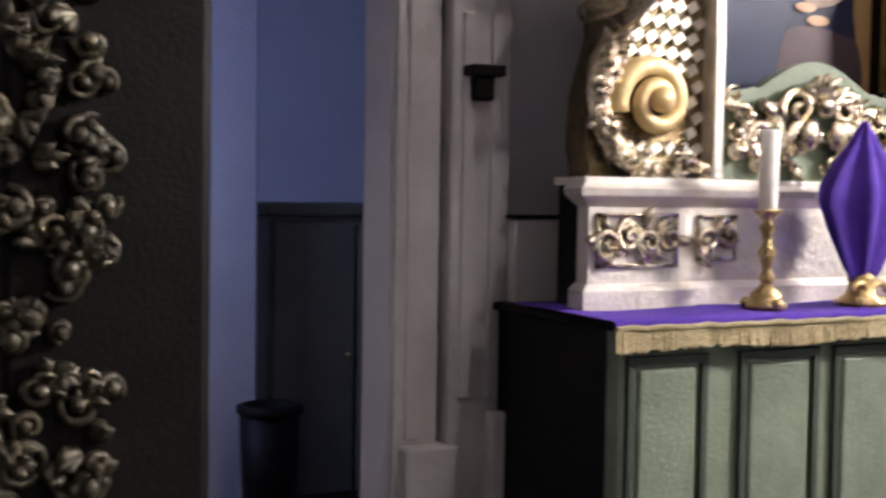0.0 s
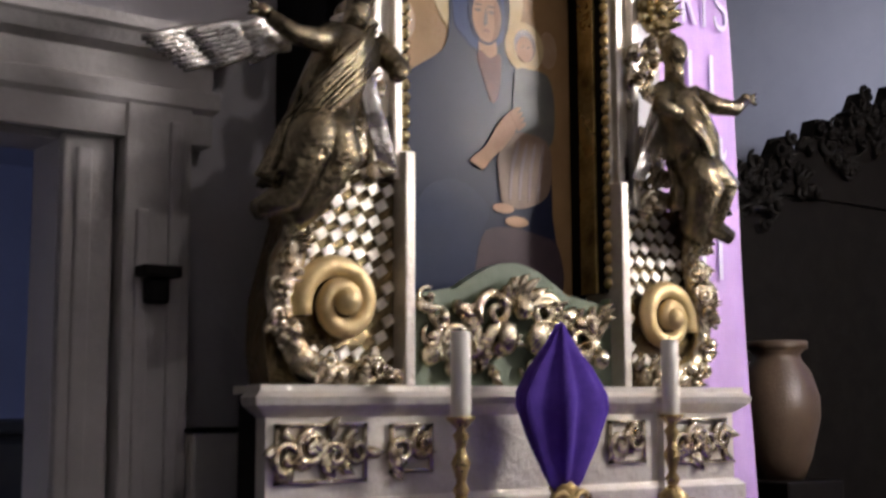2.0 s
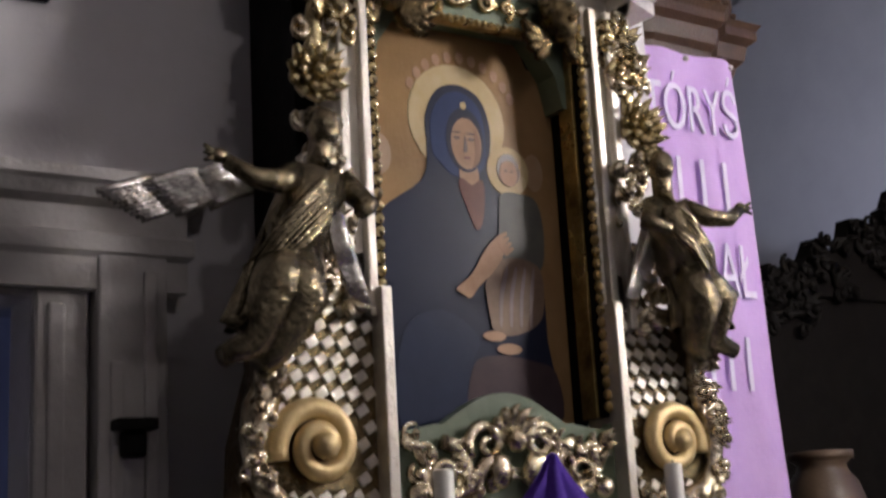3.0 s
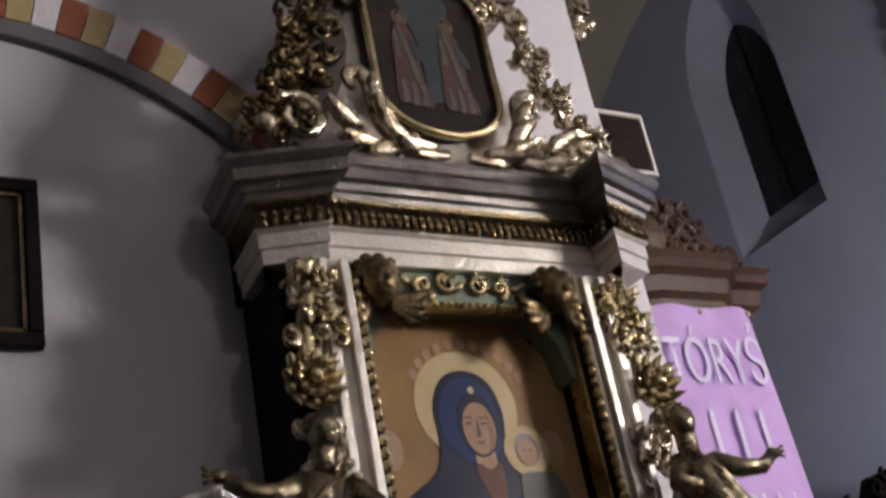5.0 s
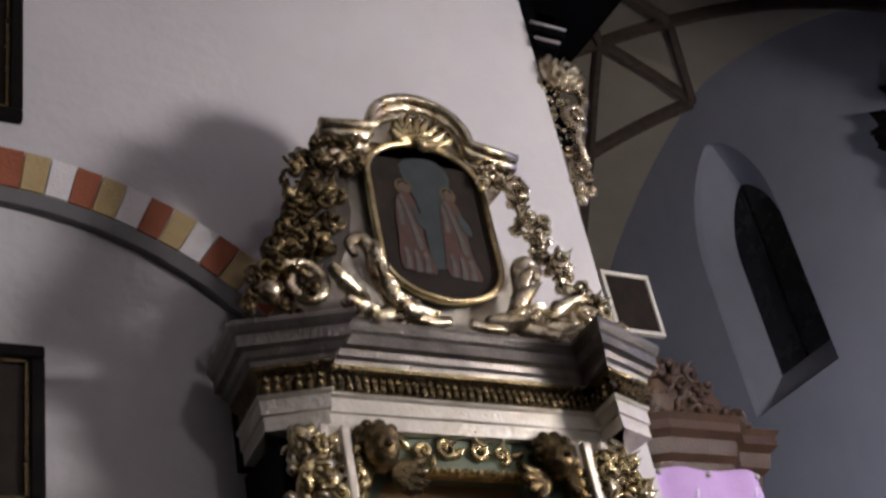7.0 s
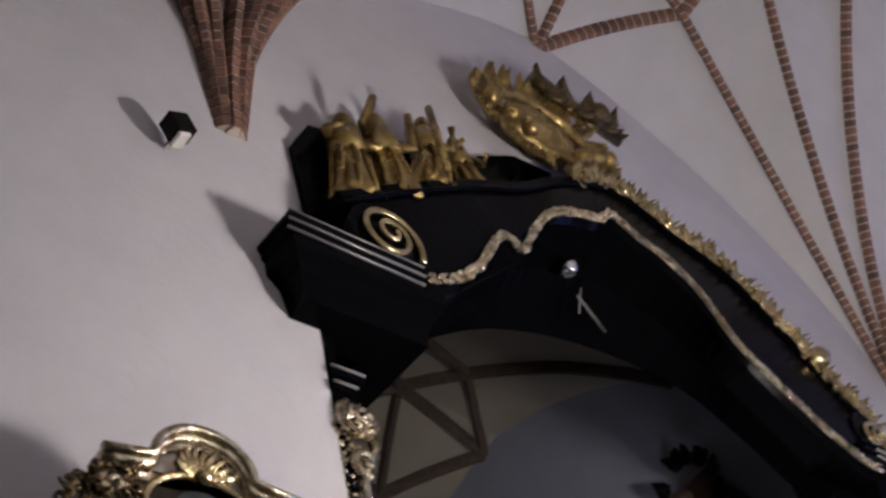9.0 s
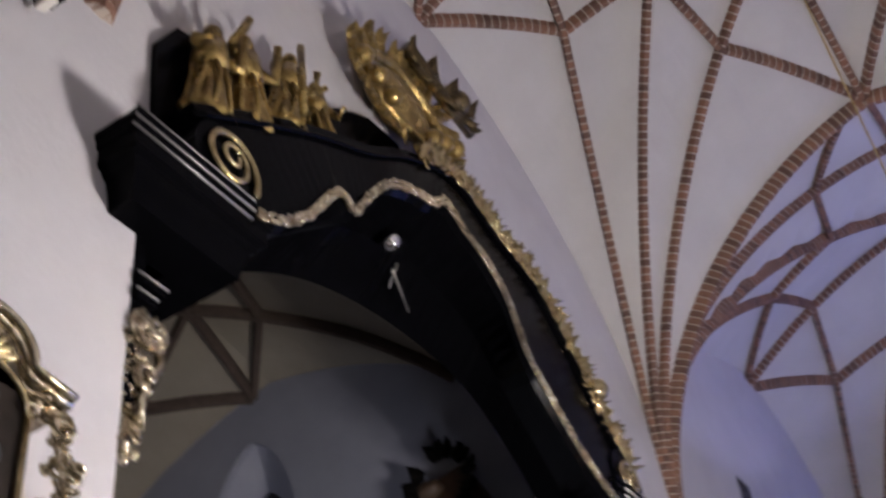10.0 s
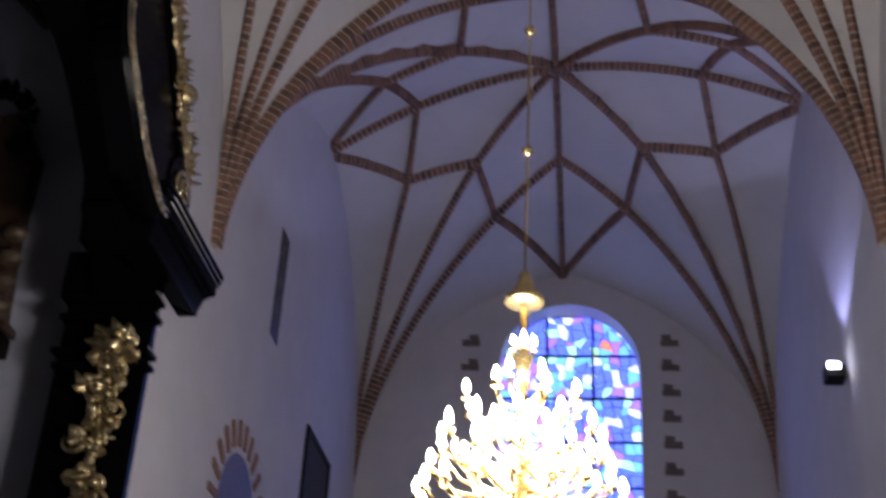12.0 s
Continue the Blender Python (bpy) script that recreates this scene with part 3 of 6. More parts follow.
def candlestick(x, y):
    c = thing("candlestick", "gilt altar candlestick with a thick white candle", "candlestick", (x, y, MT + 0.016), "candlesticks on the altar")
    base = lathe(B(), [(0, 0), (0.075, 0), (0.075, 0.015), (0.055, 0.03), (0.06, 0.05), (0.03, 0.075), (0.018, 0.09)], n=18)
    for k in range(3):
        a = 2 * pi * k / 3 + 0.4
        ball(base, (0.07 * cos(a), 0.07 * sin(a), 0.02), 0.022, 6)
    part("base", base, GOLD, c, "", True)
    part("stem", lathe(B(), [(0.018, 0.085), (0.03, 0.11), (0.015, 0.135), (0.024, 0.17), (0.034, 0.2), (0.016, 0.235), (0.02, 0.27), (0.03, 0.29), (0.014, 0.31), (0.04, 0.335), (0.05, 0.345), (0.05, 0.352), (0, 0.352)], n=18), GOLD, c, "", True)
    part("candle", lathe(B(), [(0.032, 0.35), (0.034, 0.36), (0.034, 0.63), (0.028, 0.637), (0, 0.63)], n=20), WAX, c, "thick white wax candle", True)
    part("wick", lathe(B(), [(0.003, 0.63), (0.003, 0.65), (0, 0.651)], n=6), DARKWOOD, c, "burnt wick")
    return c


cs = candlestick(-0.49, -0.80)
copy_thing(cs, pose(0.53, -0.80, MT + 0.016, 0, 0, 40))

veil = thing("veiled_cross", "standing altar cross wrapped in a purple veil", "cross", (-0.03, -0.80, MT + 0.016))
bm = B()
prof = [(0.05, 0.10), (0.075, 0.13), (0.13, 0.25), (0.175, 0.38), (0.17, 0.43), (0.12, 0.52), (0.06, 0.60), (0.022, 0.665), (0.0, 0.675)]
n = 64
rings = []
for rr, z in prof:
    ring = []
    for k in range(n):
        a = 2 * pi * k / n
        f = 1 + (0.17 * cos(7 * a + 1.3 * z) + 0.07 * sin(12 * a + 4)) * min(1, rr / 0.08)
        ring.append(bm.verts.new((rr * f * cos(a) * 1.05, rr * f * sin(a) * 0.5, z + 0.012 * sin(3 * a))))
    rings.append(ring)
for a, b in zip(rings, rings[1:]):
    for k in range(n):
        bm.faces.new((a[k], a[(k + 1) % n], b[(k + 1) % n], b[k]))
bm.faces.new(rings[0])
part("veil", bm, PURPLE, veil, "", True)
bm = lathe(B(), [(0, 0), (0.10, 0), (0.10, 0.015), (0.06, 0.04), (0.045, 0.08), (0.055, 0.1), (0.02, 0.13)], n=16)
for sx in (-1, 1):
    tube(bm, [(sx * 0.05 + 0.035 * cos(a) * sx, -0.04, 0.05 + 0.035 * sin(a)) for a in [k * 0.5 for k in range(12)]], 0.014, 6)
part("base", bm, GOLD, veil, "gilt scrolled foot", True)

# ---------------------------------------------------------------- the retable
ret = thing("retable", "tall baroque retable in silver and gold leaf", "retable", (0, -0.3, 0))
Z0 = MT
bm = B()
low = [(0.0, Z0), (0.03, Z0), (0.03, Z0 + 0.075), (0.012, Z0 + 0.095), (0.0, Z0 + 0.10), (0.0, 1.585), (0.02, 1.6), (0.05, 1.625), (0.055, 1.65), (0.03, 1.67), (0.03, 1.69), (-0.2, 1.69), (-0.2, Z0)]
sweep(bm, low, [(-1.10, -0.50), (-1.12, -0.60), (-0.70, -0.60), (-0.70, -0.565), (0.70, -0.565), (0.70, -0.60), (1.12, -0.60), (1.10, -0.50)])
P("predella", bm, SILVER, ret, "silvered predella with moulded edges")
# sides coloured black for the shade beside the retable
P("predella_core", box(B(), -1.08, 1.08, -0.52, -0.34, Z0, 1.68), DARKWOOD, ret, "wooden core, its shaded sides put in as black")
P("predella_top", box(B(), -1.1, 1.1, -0.56, -0.34, 1.66, 1.688), SILVER, ret)
P("rear_support", box(B(), -0.7, 0.7, -0.36, 0.0, Z0, 1.69), DARKWOOD, ret, "support against the wall, black for its shade")


def relief(x0, x1, z0, z1, y, seed):
    """A carved panel: a sunk frame with scrolls and leaves."""
    r = rng(seed)
    bm = B()
    for a, b, c, d in ((x0, x1, z1 - 0.014, z1), (x0, x1, z0, z0 + 0.014), (x0, x0 + 0.014, z0, z1), (x1 - 0.014, x1, z0, z1)):
        box(bm, a, b, y - 0.012, y + 0.004, c, d)
    h = (z1 - z0) / 2
    m = max(1, round((x1 - x0) / (1.7 * h)))
    w = (x1 - x0) / (m * 2 if m > 1 else 2)
    for k in range(2 * m if m > 1 else 2):
        cx = x0 + w * (k + 0.5)
        hand = 1 if k % 2 else -1
        tube(bm, spiral((cx, y - 0.01, (z0 + z1) / 2 + hand * 0.01), min(w, h) * 0.72, 0.008, 1.4, pi / 2 * hand, hand, 22, 0.012), lambda t: 0.017 * (1 - 0.4 * t), 6)
        for j in range(4):
            leaf(bm, (cx + r.uniform(-0.5, 0.5) * w, y - 0.006, (z0 + z1) / 2 + r.uniform(-0.6, 0.6) * h), r.uniform(0, 6.28), h * 0.8, h * 0.22, r.uniform(-0.8, 0.8), 0.012, 4)
    return bm


for k, (x0, x1, z0, z1, y) in enumerate(((-1.09, -0.74, 1.37, 1.565, -0.602), (-0.62, -0.44, 1.39, 1.56, -0.567), (0.42, 0.62, 1.39, 1.56, -0.567), (0.75, 1.07, 1.38, 1.565, -0.602))):
    P("relief_panel", relief(x0, x1, z0, z1, y, k), CARVED, ret, "carved silver scrollwork panel", True)

# the main storey: back panel, posts, painting in its recess
BZ, TZ = 1.69, 3.80
for x0, x1, y0 in ((-0.76, -0.50, -0.36), (0.50, 0.76, -0.36), (-0.52, 0.52, -0.28)):
    P("back_board", box(B(), x0, x1, y0, 0.0, BZ, TZ), DARKWOOD, ret, "back board, black for the shade on it")
for sx in (-1, 1):
    bm = B()
    box(bm, sx * 0.535 - 0.022, sx * 0.535 + 0.022, -0.575, -0.36, BZ, 2.52, 0.006)
    P("post", bm, SILVER, ret, "narrow silvered upright")
    bm = B()
    box(bm, sx * 0.60 - 0.075, sx * 0.60 + 0.075, -0.50, -0.34, 2.40, 3.80, 0.01)
    pil = P("pilaster", bm, SILVER, ret, "silvered pilaster with raised edges")
    for xx in (0.56, 0.65):
        part("fillet", box(B(), sx * xx - 0.018, sx * xx + 0.018, -0.535, -0.49, 2.42, 3.78, 0.006), SILVER, pil)
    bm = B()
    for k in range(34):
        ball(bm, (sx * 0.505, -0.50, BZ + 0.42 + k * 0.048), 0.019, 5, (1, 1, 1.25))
    # recess sides coloured black for the shade that falls in there
    P("recess_side", box(B(), sx * 0.505 - 0.012, sx * 0.505 + 0.012, -0.495, -0.28, BZ + 0.38, 3.70), DARKWOOD, ret, "side of the picture recess, black for its shade")
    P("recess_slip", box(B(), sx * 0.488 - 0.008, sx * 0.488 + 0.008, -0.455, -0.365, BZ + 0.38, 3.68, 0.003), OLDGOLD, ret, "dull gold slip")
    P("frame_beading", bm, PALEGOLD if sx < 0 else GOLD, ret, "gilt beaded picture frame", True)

# green apron with a wavy top
pts = [(-0.515, BZ)] + [(-0.515 + 1.03 * k / 40, 2.06 + 0.10 * cos(2 * pi * (k / 40 - 0.5)) * (1 if abs(k - 20) < 12 else 0.4) + (0.03 if k in (0, 40) else 0)) for k in range(41)] + [(0.515, BZ)]
P("apron", plate(B(), pts, -0.50, -0.45), GREEN, ret, "grey-green painted apron board")
bm = B()
r = rng(11)
for sx in (-1, 1):
    tube(bm, spiral((sx * 0.30, -0.52, 1.86), 0.12, 0.015, 1.5, 1.6, sx, 26, 0.02), lambda t: 0.03 * (1 - 0.5 * t), 7)
    tube(bm, spiral((sx * 0.12, -0.53, 1.97), 0.09, 0.012, 1.4, -0.6 if sx > 0 else pi + 0.6, sx, 24, 0.02), lambda t: 0.026 * (1 - 0.5 * t), 7)
    tube(bm, [(sx * (0.10 + 0.32 * t), -0.525, 1.93 - 0.17 * sin(2.6 * t) + 0.12 * t * t) for t in [k / 14 for k in range(15)]], lambda t: 0.03 * (1 - 0.6 * t) + 0.006, 7)
    foliage(bm, [(sx * r.uniform(0.04, 0.44), -0.52, 1.74 + r.uniform(0.0, 0.27)) for k in range(24)], r, 0.9)
    ball(bm, (sx * 0.42, -0.53, 1.80), 0.042, 7)
    ball(bm, (sx * 0.075, -0.55, 1.87), 0.05, 8, (1, 0.7, 1.3))
for k in range(7):
    a = pi * (0.08 + 0.84 * k / 6)
    leaf(bm, (0.0, -0.515, 1.98), a, 0.13, 0.03, 0.0, 0.03)
ball(bm, (0, -0.55, 1.98), 0.045, 8)
tagged(P("apron_carving", bm, CARVED, ret, "silver and gold carved scrolls and shells", True), kind="stuff")

# volutes and lattice either side
for sx in (-1, 1):
    def X(v):
        return sx * v
    outline = [(0.555, BZ), (1.05, BZ), (1.07, 1.80), (1.06, 1.98), (1.02, 2.12), (0.985, 2.24), (1.0, 2.36), (0.93, 2.42), (0.84, 2.44), (0.76, 2.52), (0.70, 2.62), (0.555, 2.66)]
    P("volute_board", plate(B(), [(X(x), z) for x, z in outline], -0.50, -0.36), BRONZE, ret)
    bm = B()
    for i in range(7):
        for j in range(13):
            x, z = 0.585 + 0.062 * i + (0.031 if j % 2 else 0), 1.80 + 0.058 * j
            lim = 0.93 if z < 2.3 else 0.93 - (z - 2.3) * 0.9
            if x < lim and hypot(x - 0.80, z - 1.97) > 0.17:
                box(bm, -0.022, 0.022, -0.014, 0.0, -0.017, 0.017, 0.0, Matrix.Translation((X(x), -0.498, z)) @ Matrix.Rotation(radians(32 * sx), 4, "Y"))
    tagged(P("lattice", bm, SILVER, ret, "silver lattice of small squares"), kind="stuff")
    bm = B()
    tube(bm, spiral((X(0.80), -0.515, 1.97), 0.155, 0.03, 1.7, (-0.3 if sx > 0 else pi + 0.3), sx, 60, 0.05), lambda t: 0.043 * (1 - 0.4 * t), 8)
    ball(bm, (X(0.80), -0.575, 1.97), 0.045, 8)
    P("volute", bm, VOLUTE, ret, "gold spiral volute", True)
    bm = B()
    pth = [(0.62, 1.74), (0.72, 1.725), (0.84, 1.725), (0.95, 1.77), (1.02, 1.87), (1.035, 1.99), (1.005, 2.10), (0.965, 2.20), (0.965, 2.29), (0.99, 2.36)]
    tube(bm, [(X(x), -0.52, z) for x, z in pth], lambda t: 0.05 + 0.012 * sin(40 * t), 10)
    for x, z in pth[2:9]:
        ball(bm, (X(x + 0.02), -0.56, z), 0.03, 6)
    tube(bm, [(X(0.99 - 0.27 * t), -0.53, 2.36 + 0.17 * t + 0.05 * sin(5 * t)) for t in [k / 10 for k in range(11)]], lambda t: 0.05 * (1 - 0.5 * t), 8)
    r = rng(20 + sx)
    spots = []
    for k in range(46):
        x, z = r.choice(pth)
        spots.append((X(x + r.uniform(-0.03, 0.05)), -0.56, z + r.uniform(-0.05, 0.05)))
    foliage(bm, spots, r, 0.75)
    P("volute_rim", bm, CARVED, ret, "silver scrolled rim with gold leaves", True)

# painting
pw, pz0, pz1 = 0.49, 2.02, 3.66
cut = [(-pw, pz0), (pw, pz0), (pw, pz1 - 0.14), (pw - 0.12, pz1 - 0.10), (pw - 0.16, pz1), (-pw + 0.16, pz1), (-pw + 0.12, pz1 - 0.10), (-pw, pz1 - 0.14)]
icon = P("painting", plate(B(), cut, -0.30, -0.279), ICONGOLD, ret, "icon of a robed mother and child on gold ground")


def disc(c, rx, rz, y, n=28):
    return plate(B(), [(c[0] + rx * cos(2 * pi * k / n), c[1] + rz * sin(2 * pi * k / n)) for k in range(n)], y, y + 0.002)


def soft_shape(pts, y0, y1):
    loop = [(*p,) for p in pts]
    ext = [loop[-2], loop[-1]] + loop + [loop[0], loop[1], loop[2]]
    c = smooth_curve(ext, 4)[8:-8]
    return plate(B(), [(p.x, p.y) for p in c[:-4]], y0, y1)


def ipart(name, bm, material, label=""):
    return part(name, bm, material, icon, label)


yy = -0.303
ipart("large_halo", disc((0.0, 3.28), 0.235, 0.235, yy), HALO, "pale gold halo")
ipart("robe", soft_shape([(-0.45, 2.03), (-0.46, 2.62), (-0.39, 2.86), (-0.19, 3.01), (-0.155, 3.14), (-0.155, 3.28), (-0.09, 3.40), (0.02, 3.43), (0.12, 3.38), (0.16, 3.25), (0.15, 3.08), (0.24, 2.92), (0.36, 2.7), (0.38, 2.4), (0.36, 2.03)], yy - 0.003, yy - 0.001), ROBE, "dark blue hooded robe")
ipart("hood", soft_shape([(-0.125, 3.12), (-0.13, 3.28), (-0.06, 3.38), (0.03, 3.40), (0.11, 3.34), (0.13, 3.22), (0.12, 3.10), (0.05, 3.05), (-0.05, 3.05)], yy - 0.0045, yy - 0.0032), mat("icon_hood", (0.03, 0.05, 0.14), 0.3, spec=0.14, second=(0.018, 0.03, 0.085), scale=5), "blue hood")
ipart("hood_star", disc((0.03, 3.345), 0.014, 0.016, yy - 0.006), HALO, "small pale star")
ipart("neck", soft_shape([(0.0, 3.02), (0.0, 3.10), (0.075, 3.10), (0.085, 3.03), (0.04, 3.0)], yy - 0.0055, yy - 0.0046), FLESH)
ipart("hood_lining", disc((0.03, 3.20), 0.092, 0.135, yy - 0.0058), ROBE, "dark lining round the face")
ipart("face", disc((0.035, 3.185), 0.074, 0.108, yy - 0.0065), FLESH)
DIM = mat("icon_shadow", (0.09, 0.05, 0.035), 0.4, second=(0.06, 0.035, 0.025), scale=9)
for ex in (-0.012, 0.058):
    ipart("eye", disc((ex, 3.205), 0.017, 0.006, yy - 0.0085, 12), DIM)
    ipart("brow", disc((ex, 3.228), 0.022, 0.004, yy - 0.0085, 12), DIM)
ipart("nose", soft_shape([(0.028, 3.22), (0.038, 3.16), (0.024, 3.145), (0.018, 3.16)], yy - 0.0085, yy - 0.0068), DIM)
ipart("cheek_shade", soft_shape([(0.075, 3.25), (0.10, 3.2), (0.095, 3.12), (0.06, 3.085), (0.075, 3.14)], yy - 0.0082, yy - 0.0066), mat("icon_flesh_shade", (0.30, 0.17, 0.11), 0.4, spec=0.14, second=(0.24, 0.13, 0.08), scale=9))
ipart("mouth", disc((0.034, 3.125), 0.018, 0.006, yy - 0.0085, 12), OLDRED)
ipart("small_halo", disc((0.235, 3.09), 0.105, 0.105, yy - 0.0065), HALO, "pale gold halo")
ipart("small_hair", disc((0.235, 3.095), 0.058, 0.07, yy - 0.0085), DIM)
ipart("small_face", disc((0.235, 3.08), 0.045, 0.055, yy - 0.0105), FLESH)
for ex in (0.22, 0.25):
    ipart("small_eye", disc((ex, 3.09), 0.008, 0.004, yy - 0.0125, 10), DIM)
TEAL = mat("icon_grey_green", (0.17, 0.165, 0.14), 0.32, spec=0.14, second=(0.10, 0.10, 0.095), scale=6)
TAN = mat("icon_tan", (0.30, 0.21, 0.15), 0.32, spec=0.14, second=(0.17, 0.115, 0.085), scale=8)
ipart("child_tunic", soft_shape([(0.18, 2.98), (0.28, 3.0), (0.37, 2.97), (0.395, 2.82), (0.36, 2.68), (0.2, 2.66), (0.165, 2.82)], yy - 0.0085, yy - 0.0066), TEAL, "grey-green tunic of the child")
ipart("child_skirt", soft_shape([(0.08, 2.60), (0.17, 2.72), (0.35, 2.70), (0.37, 2.55), (0.33, 2.46), (0.2, 2.41), (0.1, 2.44)], yy - 0.0105, yy - 0.0086), TAN, "tan skirt of the child")
for k in range(4):
    ipart("skirt_fold", soft_shape([(0.14 + 0.05 * k, 2.45), (0.15 + 0.05 * k, 2.58), (0.19 + 0.045 * k, 2.69), (0.195 + 0.045 * k, 2.66), (0.165 + 0.05 * k, 2.56), (0.15 + 0.05 * k, 2.44)], yy - 0.0115, yy - 0.0106), PALEROBE)
ipart("blue_lining", soft_shape([(-0.33, 2.05), (-0.31, 2.4), (-0.13, 2.5), (0.04, 2.4), (0.0, 2.28), (0.02, 2.05)], yy - 0.0062, yy - 0.0051), mat("icon_blue", (0.028, 0.036, 0.070), 0.32, spec=0.14, second=(0.020, 0.025, 0.050), scale=4), "worn blue lower robe")
ipart("maroon_lining", soft_shape([(0.0, 2.05), (0.0, 2.28), (0.12, 2.33), (0.3, 2.31), (0.41, 2.26), (0.40, 2.05)], yy - 0.0074, yy - 0.0063), mat("icon_maroon", (0.085, 0.055, 0.06), 0.32, spec=0.14, second=(0.05, 0.036, 0.042), scale=5), "dull maroon lining")
ipart("collar", soft_shape([(-0.01, 2.99), (0.0, 3.04), (0.05, 3.015), (0.10, 3.04), (0.11, 2.97), (0.09, 2.86), (0.05, 2.84)], yy - 0.0064, yy - 0.0051), mat("icon_red", (0.16, 0.055, 0.04), 0.35, spec=0.14, second=(0.10, 0.04, 0.03), scale=10), "dull red collar")
ipart("arm", soft_shape([(-0.06, 2.58), (0.02, 2.65), (0.09, 2.75), (0.15, 2.80), (0.18, 2.74), (0.12, 2.66), (0.05, 2.60), (0.0, 2.55)], yy - 0.0135, yy - 0.0117), FLESH)
for k in range(4):
    ipart("finger", soft_shape([(0.14 + 0.012 * k, 2.80 - 0.018 * k), (0.19 + 0.01 * k, 2.83 - 0.02 * k), (0.20 + 0.01 * k, 2.82 - 0.02 * k), (0.155 + 0.012 * k, 2.785 - 0.018 * k)], yy - 0.0145, yy - 0.0137), FLESH)
ipart("foot", disc((0.11, 2.405), 0.055, 0.02, yy - 0.0125), FLESH)
ipart("foot", disc((0.18, 2.355), 0.06, 0.022, yy - 0.0125), FLESH)
for k in range(11):
    a = 0.5 + 2.15 * k / 10
    ipart("crown_mark", disc((0.03 + 0.28 * cos(a), 3.28 + 0.27 * sin(a)), 0.02, 0.026, yy, 10), FLESH)
for sx in (-1, 1):
    ipart("ground_figure", disc((sx * 0.37, 3.10), 0.05, 0.08, yy), mat("faint_figure", (0.40, 0.27, 0.17), 0.35, second=(0.34, 0.21, 0.11), scale=12) if sx < 0 else bpy.data.materials["faint_figure"], "faint small winged figure")

# spandrel boards, carved frieze and winged heads above the painting
for sx in (-1, 1):
    P("spandrel", plate(B(), [(sx * 0.52, 3.36), (sx * 0.52, 3.80), (sx * 0.30, 3.80), (sx * 0.30, 3.67), (sx * 0.36, 3.60), (sx * 0.43, 3.50), (sx * 0.46, 3.36)], -0.42, -0.30), GREEN, ret, "grey-green shaped corner board")
P("frieze_board", box(B(), -0.32, 0.32, -0.43, -0.28, 3.655, 3.82), GREEN, ret)
bm = B()
box(bm, -0.34, 0.34, -0.455, -0.40, 3.63, 3.66, 0.008)
for k in range(20):
    ball(bm, (-0.32 + 0.0337 * k, -0.46, 3.645), 0.013, 5)
P("frieze_beading", bm, GOLD, ret, "gilt beading", True)
bm = B()
r = rng(31)
for sx in (-1, 1):
    tube(bm, spiral((sx * 0.07, -0.44, 3.745), 0.05, 0.008, 1.4, 1.57, -sx, 20, 0.01), lambda t: 0.013 * (1.2 - 0.5 * t), 6)
    tube(bm, spiral((sx * 0.18, -0.44, 3.735), 0.045, 0.008, 1.3, -1.57, sx, 20, 0.01), lambda t: 0.013 * (1.2 - 0.5 * t), 6)
    for k in range(5):
        leaf(bm, (sx * (0.05 + 0.045 * k), -0.435, 3.74 + r.uniform(-0.03, 0.03)), r.uniform(0, 6.28), 0.07, 0.018, r.uniform(-1, 1), 0.015, 4)
tagged(P("frieze_carving", bm, PALEGOLD, ret, "gilt carved foliage", True), kind="stuff")


def cherub(bm, c, s):
    ball(bm, c, 0.075 * s, 10, (0.9, 0.95, 1.12))
    ball(bm, (c[0], c[1] + 0.015, c[2] + 0.035 * s), 0.082 * s, 8, (1, 0.9, 0.8))
    ball(bm, (c[0], c[1] - 0.072 * s, c[2] - 0.008), 0.016 * s, 5)
    for k in range(9):
        a = k * 0.7
        ball(bm, (c[0] + 0.07 * s * cos(a), c[1] + 0.0, c[2] + 0.05 + 0.045 * s * sin(a)), 0.026 * s, 5)
    for sx in (-1, 1):
        for k in range(4):
            leaf(bm, (c[0] + sx * 0.04, c[1] + 0.02, c[2] - 0.05), -pi / 2 + sx * (0.4 + 0.35 * k), 0.15 * s, 0.03, sx * 0.4, 0.02)


for sx in (-1, 1):
    bm = B()
    cherub(bm, (sx * 0.41, -0.50, 3.70), 1.15)
    P("cherub_head", bm, BRONZE, ret, "dark carved winged head", True)

# entablature: forward at the sides, back in the middle
EPATH = [(-0.80, -0.10), (-0.83, -0.40), (-0.60, -0.50), (-0.595, -0.47), (0.70, -0.47), (0.69, -0.64), (0.90, -0.56), (0.88, -0.10)]
arch_p = [(-0.2, 3.80), (0.0, 3.80), (0.0, 3.86), (0.01, 3.865), (0.01, 3.925), (0.022, 3.935), (0.022, 3.945), (-0.2, 3.945)]
frie_p = [(-0.2, 3.945), (0.005, 3.945), (0.005, 4.02), (0.035, 4.045), (0.04, 4.06), (-0.2, 4.06)]
corn_p = [(-0.2, 4.06), (0.04, 4.06), (0.045, 4.08), (0.06, 4.09), (0.07, 4.115), (0.095, 4.125), (0.095, 4.175), (0.105, 4.185), (0.12, 4.21), (0.12, 4.23), (-0.2, 4.23)]
P("architrave", sweep(B(), arch_p, EPATH), SILVER, ret, "silvered architrave in two bands")
P("frieze", sweep(B(), frie_p, EPATH), BRONZE, ret, "dark gilt frieze")
P("cornice", sweep(B(), corn_p, EPATH), mat("grey_silver_leaf", (0.30, 0.275, 0.26), 0.3, 0.8, second=(0.12, 0.105, 0.09), scale=6, bump=0.3), ret, "grey silvered cornice in stepped mouldings")
P("entablature_core", box(B(), -0.58, 0.68, -0.46, 0.0, 3.82, 4.226), DARKWOOD, ret)
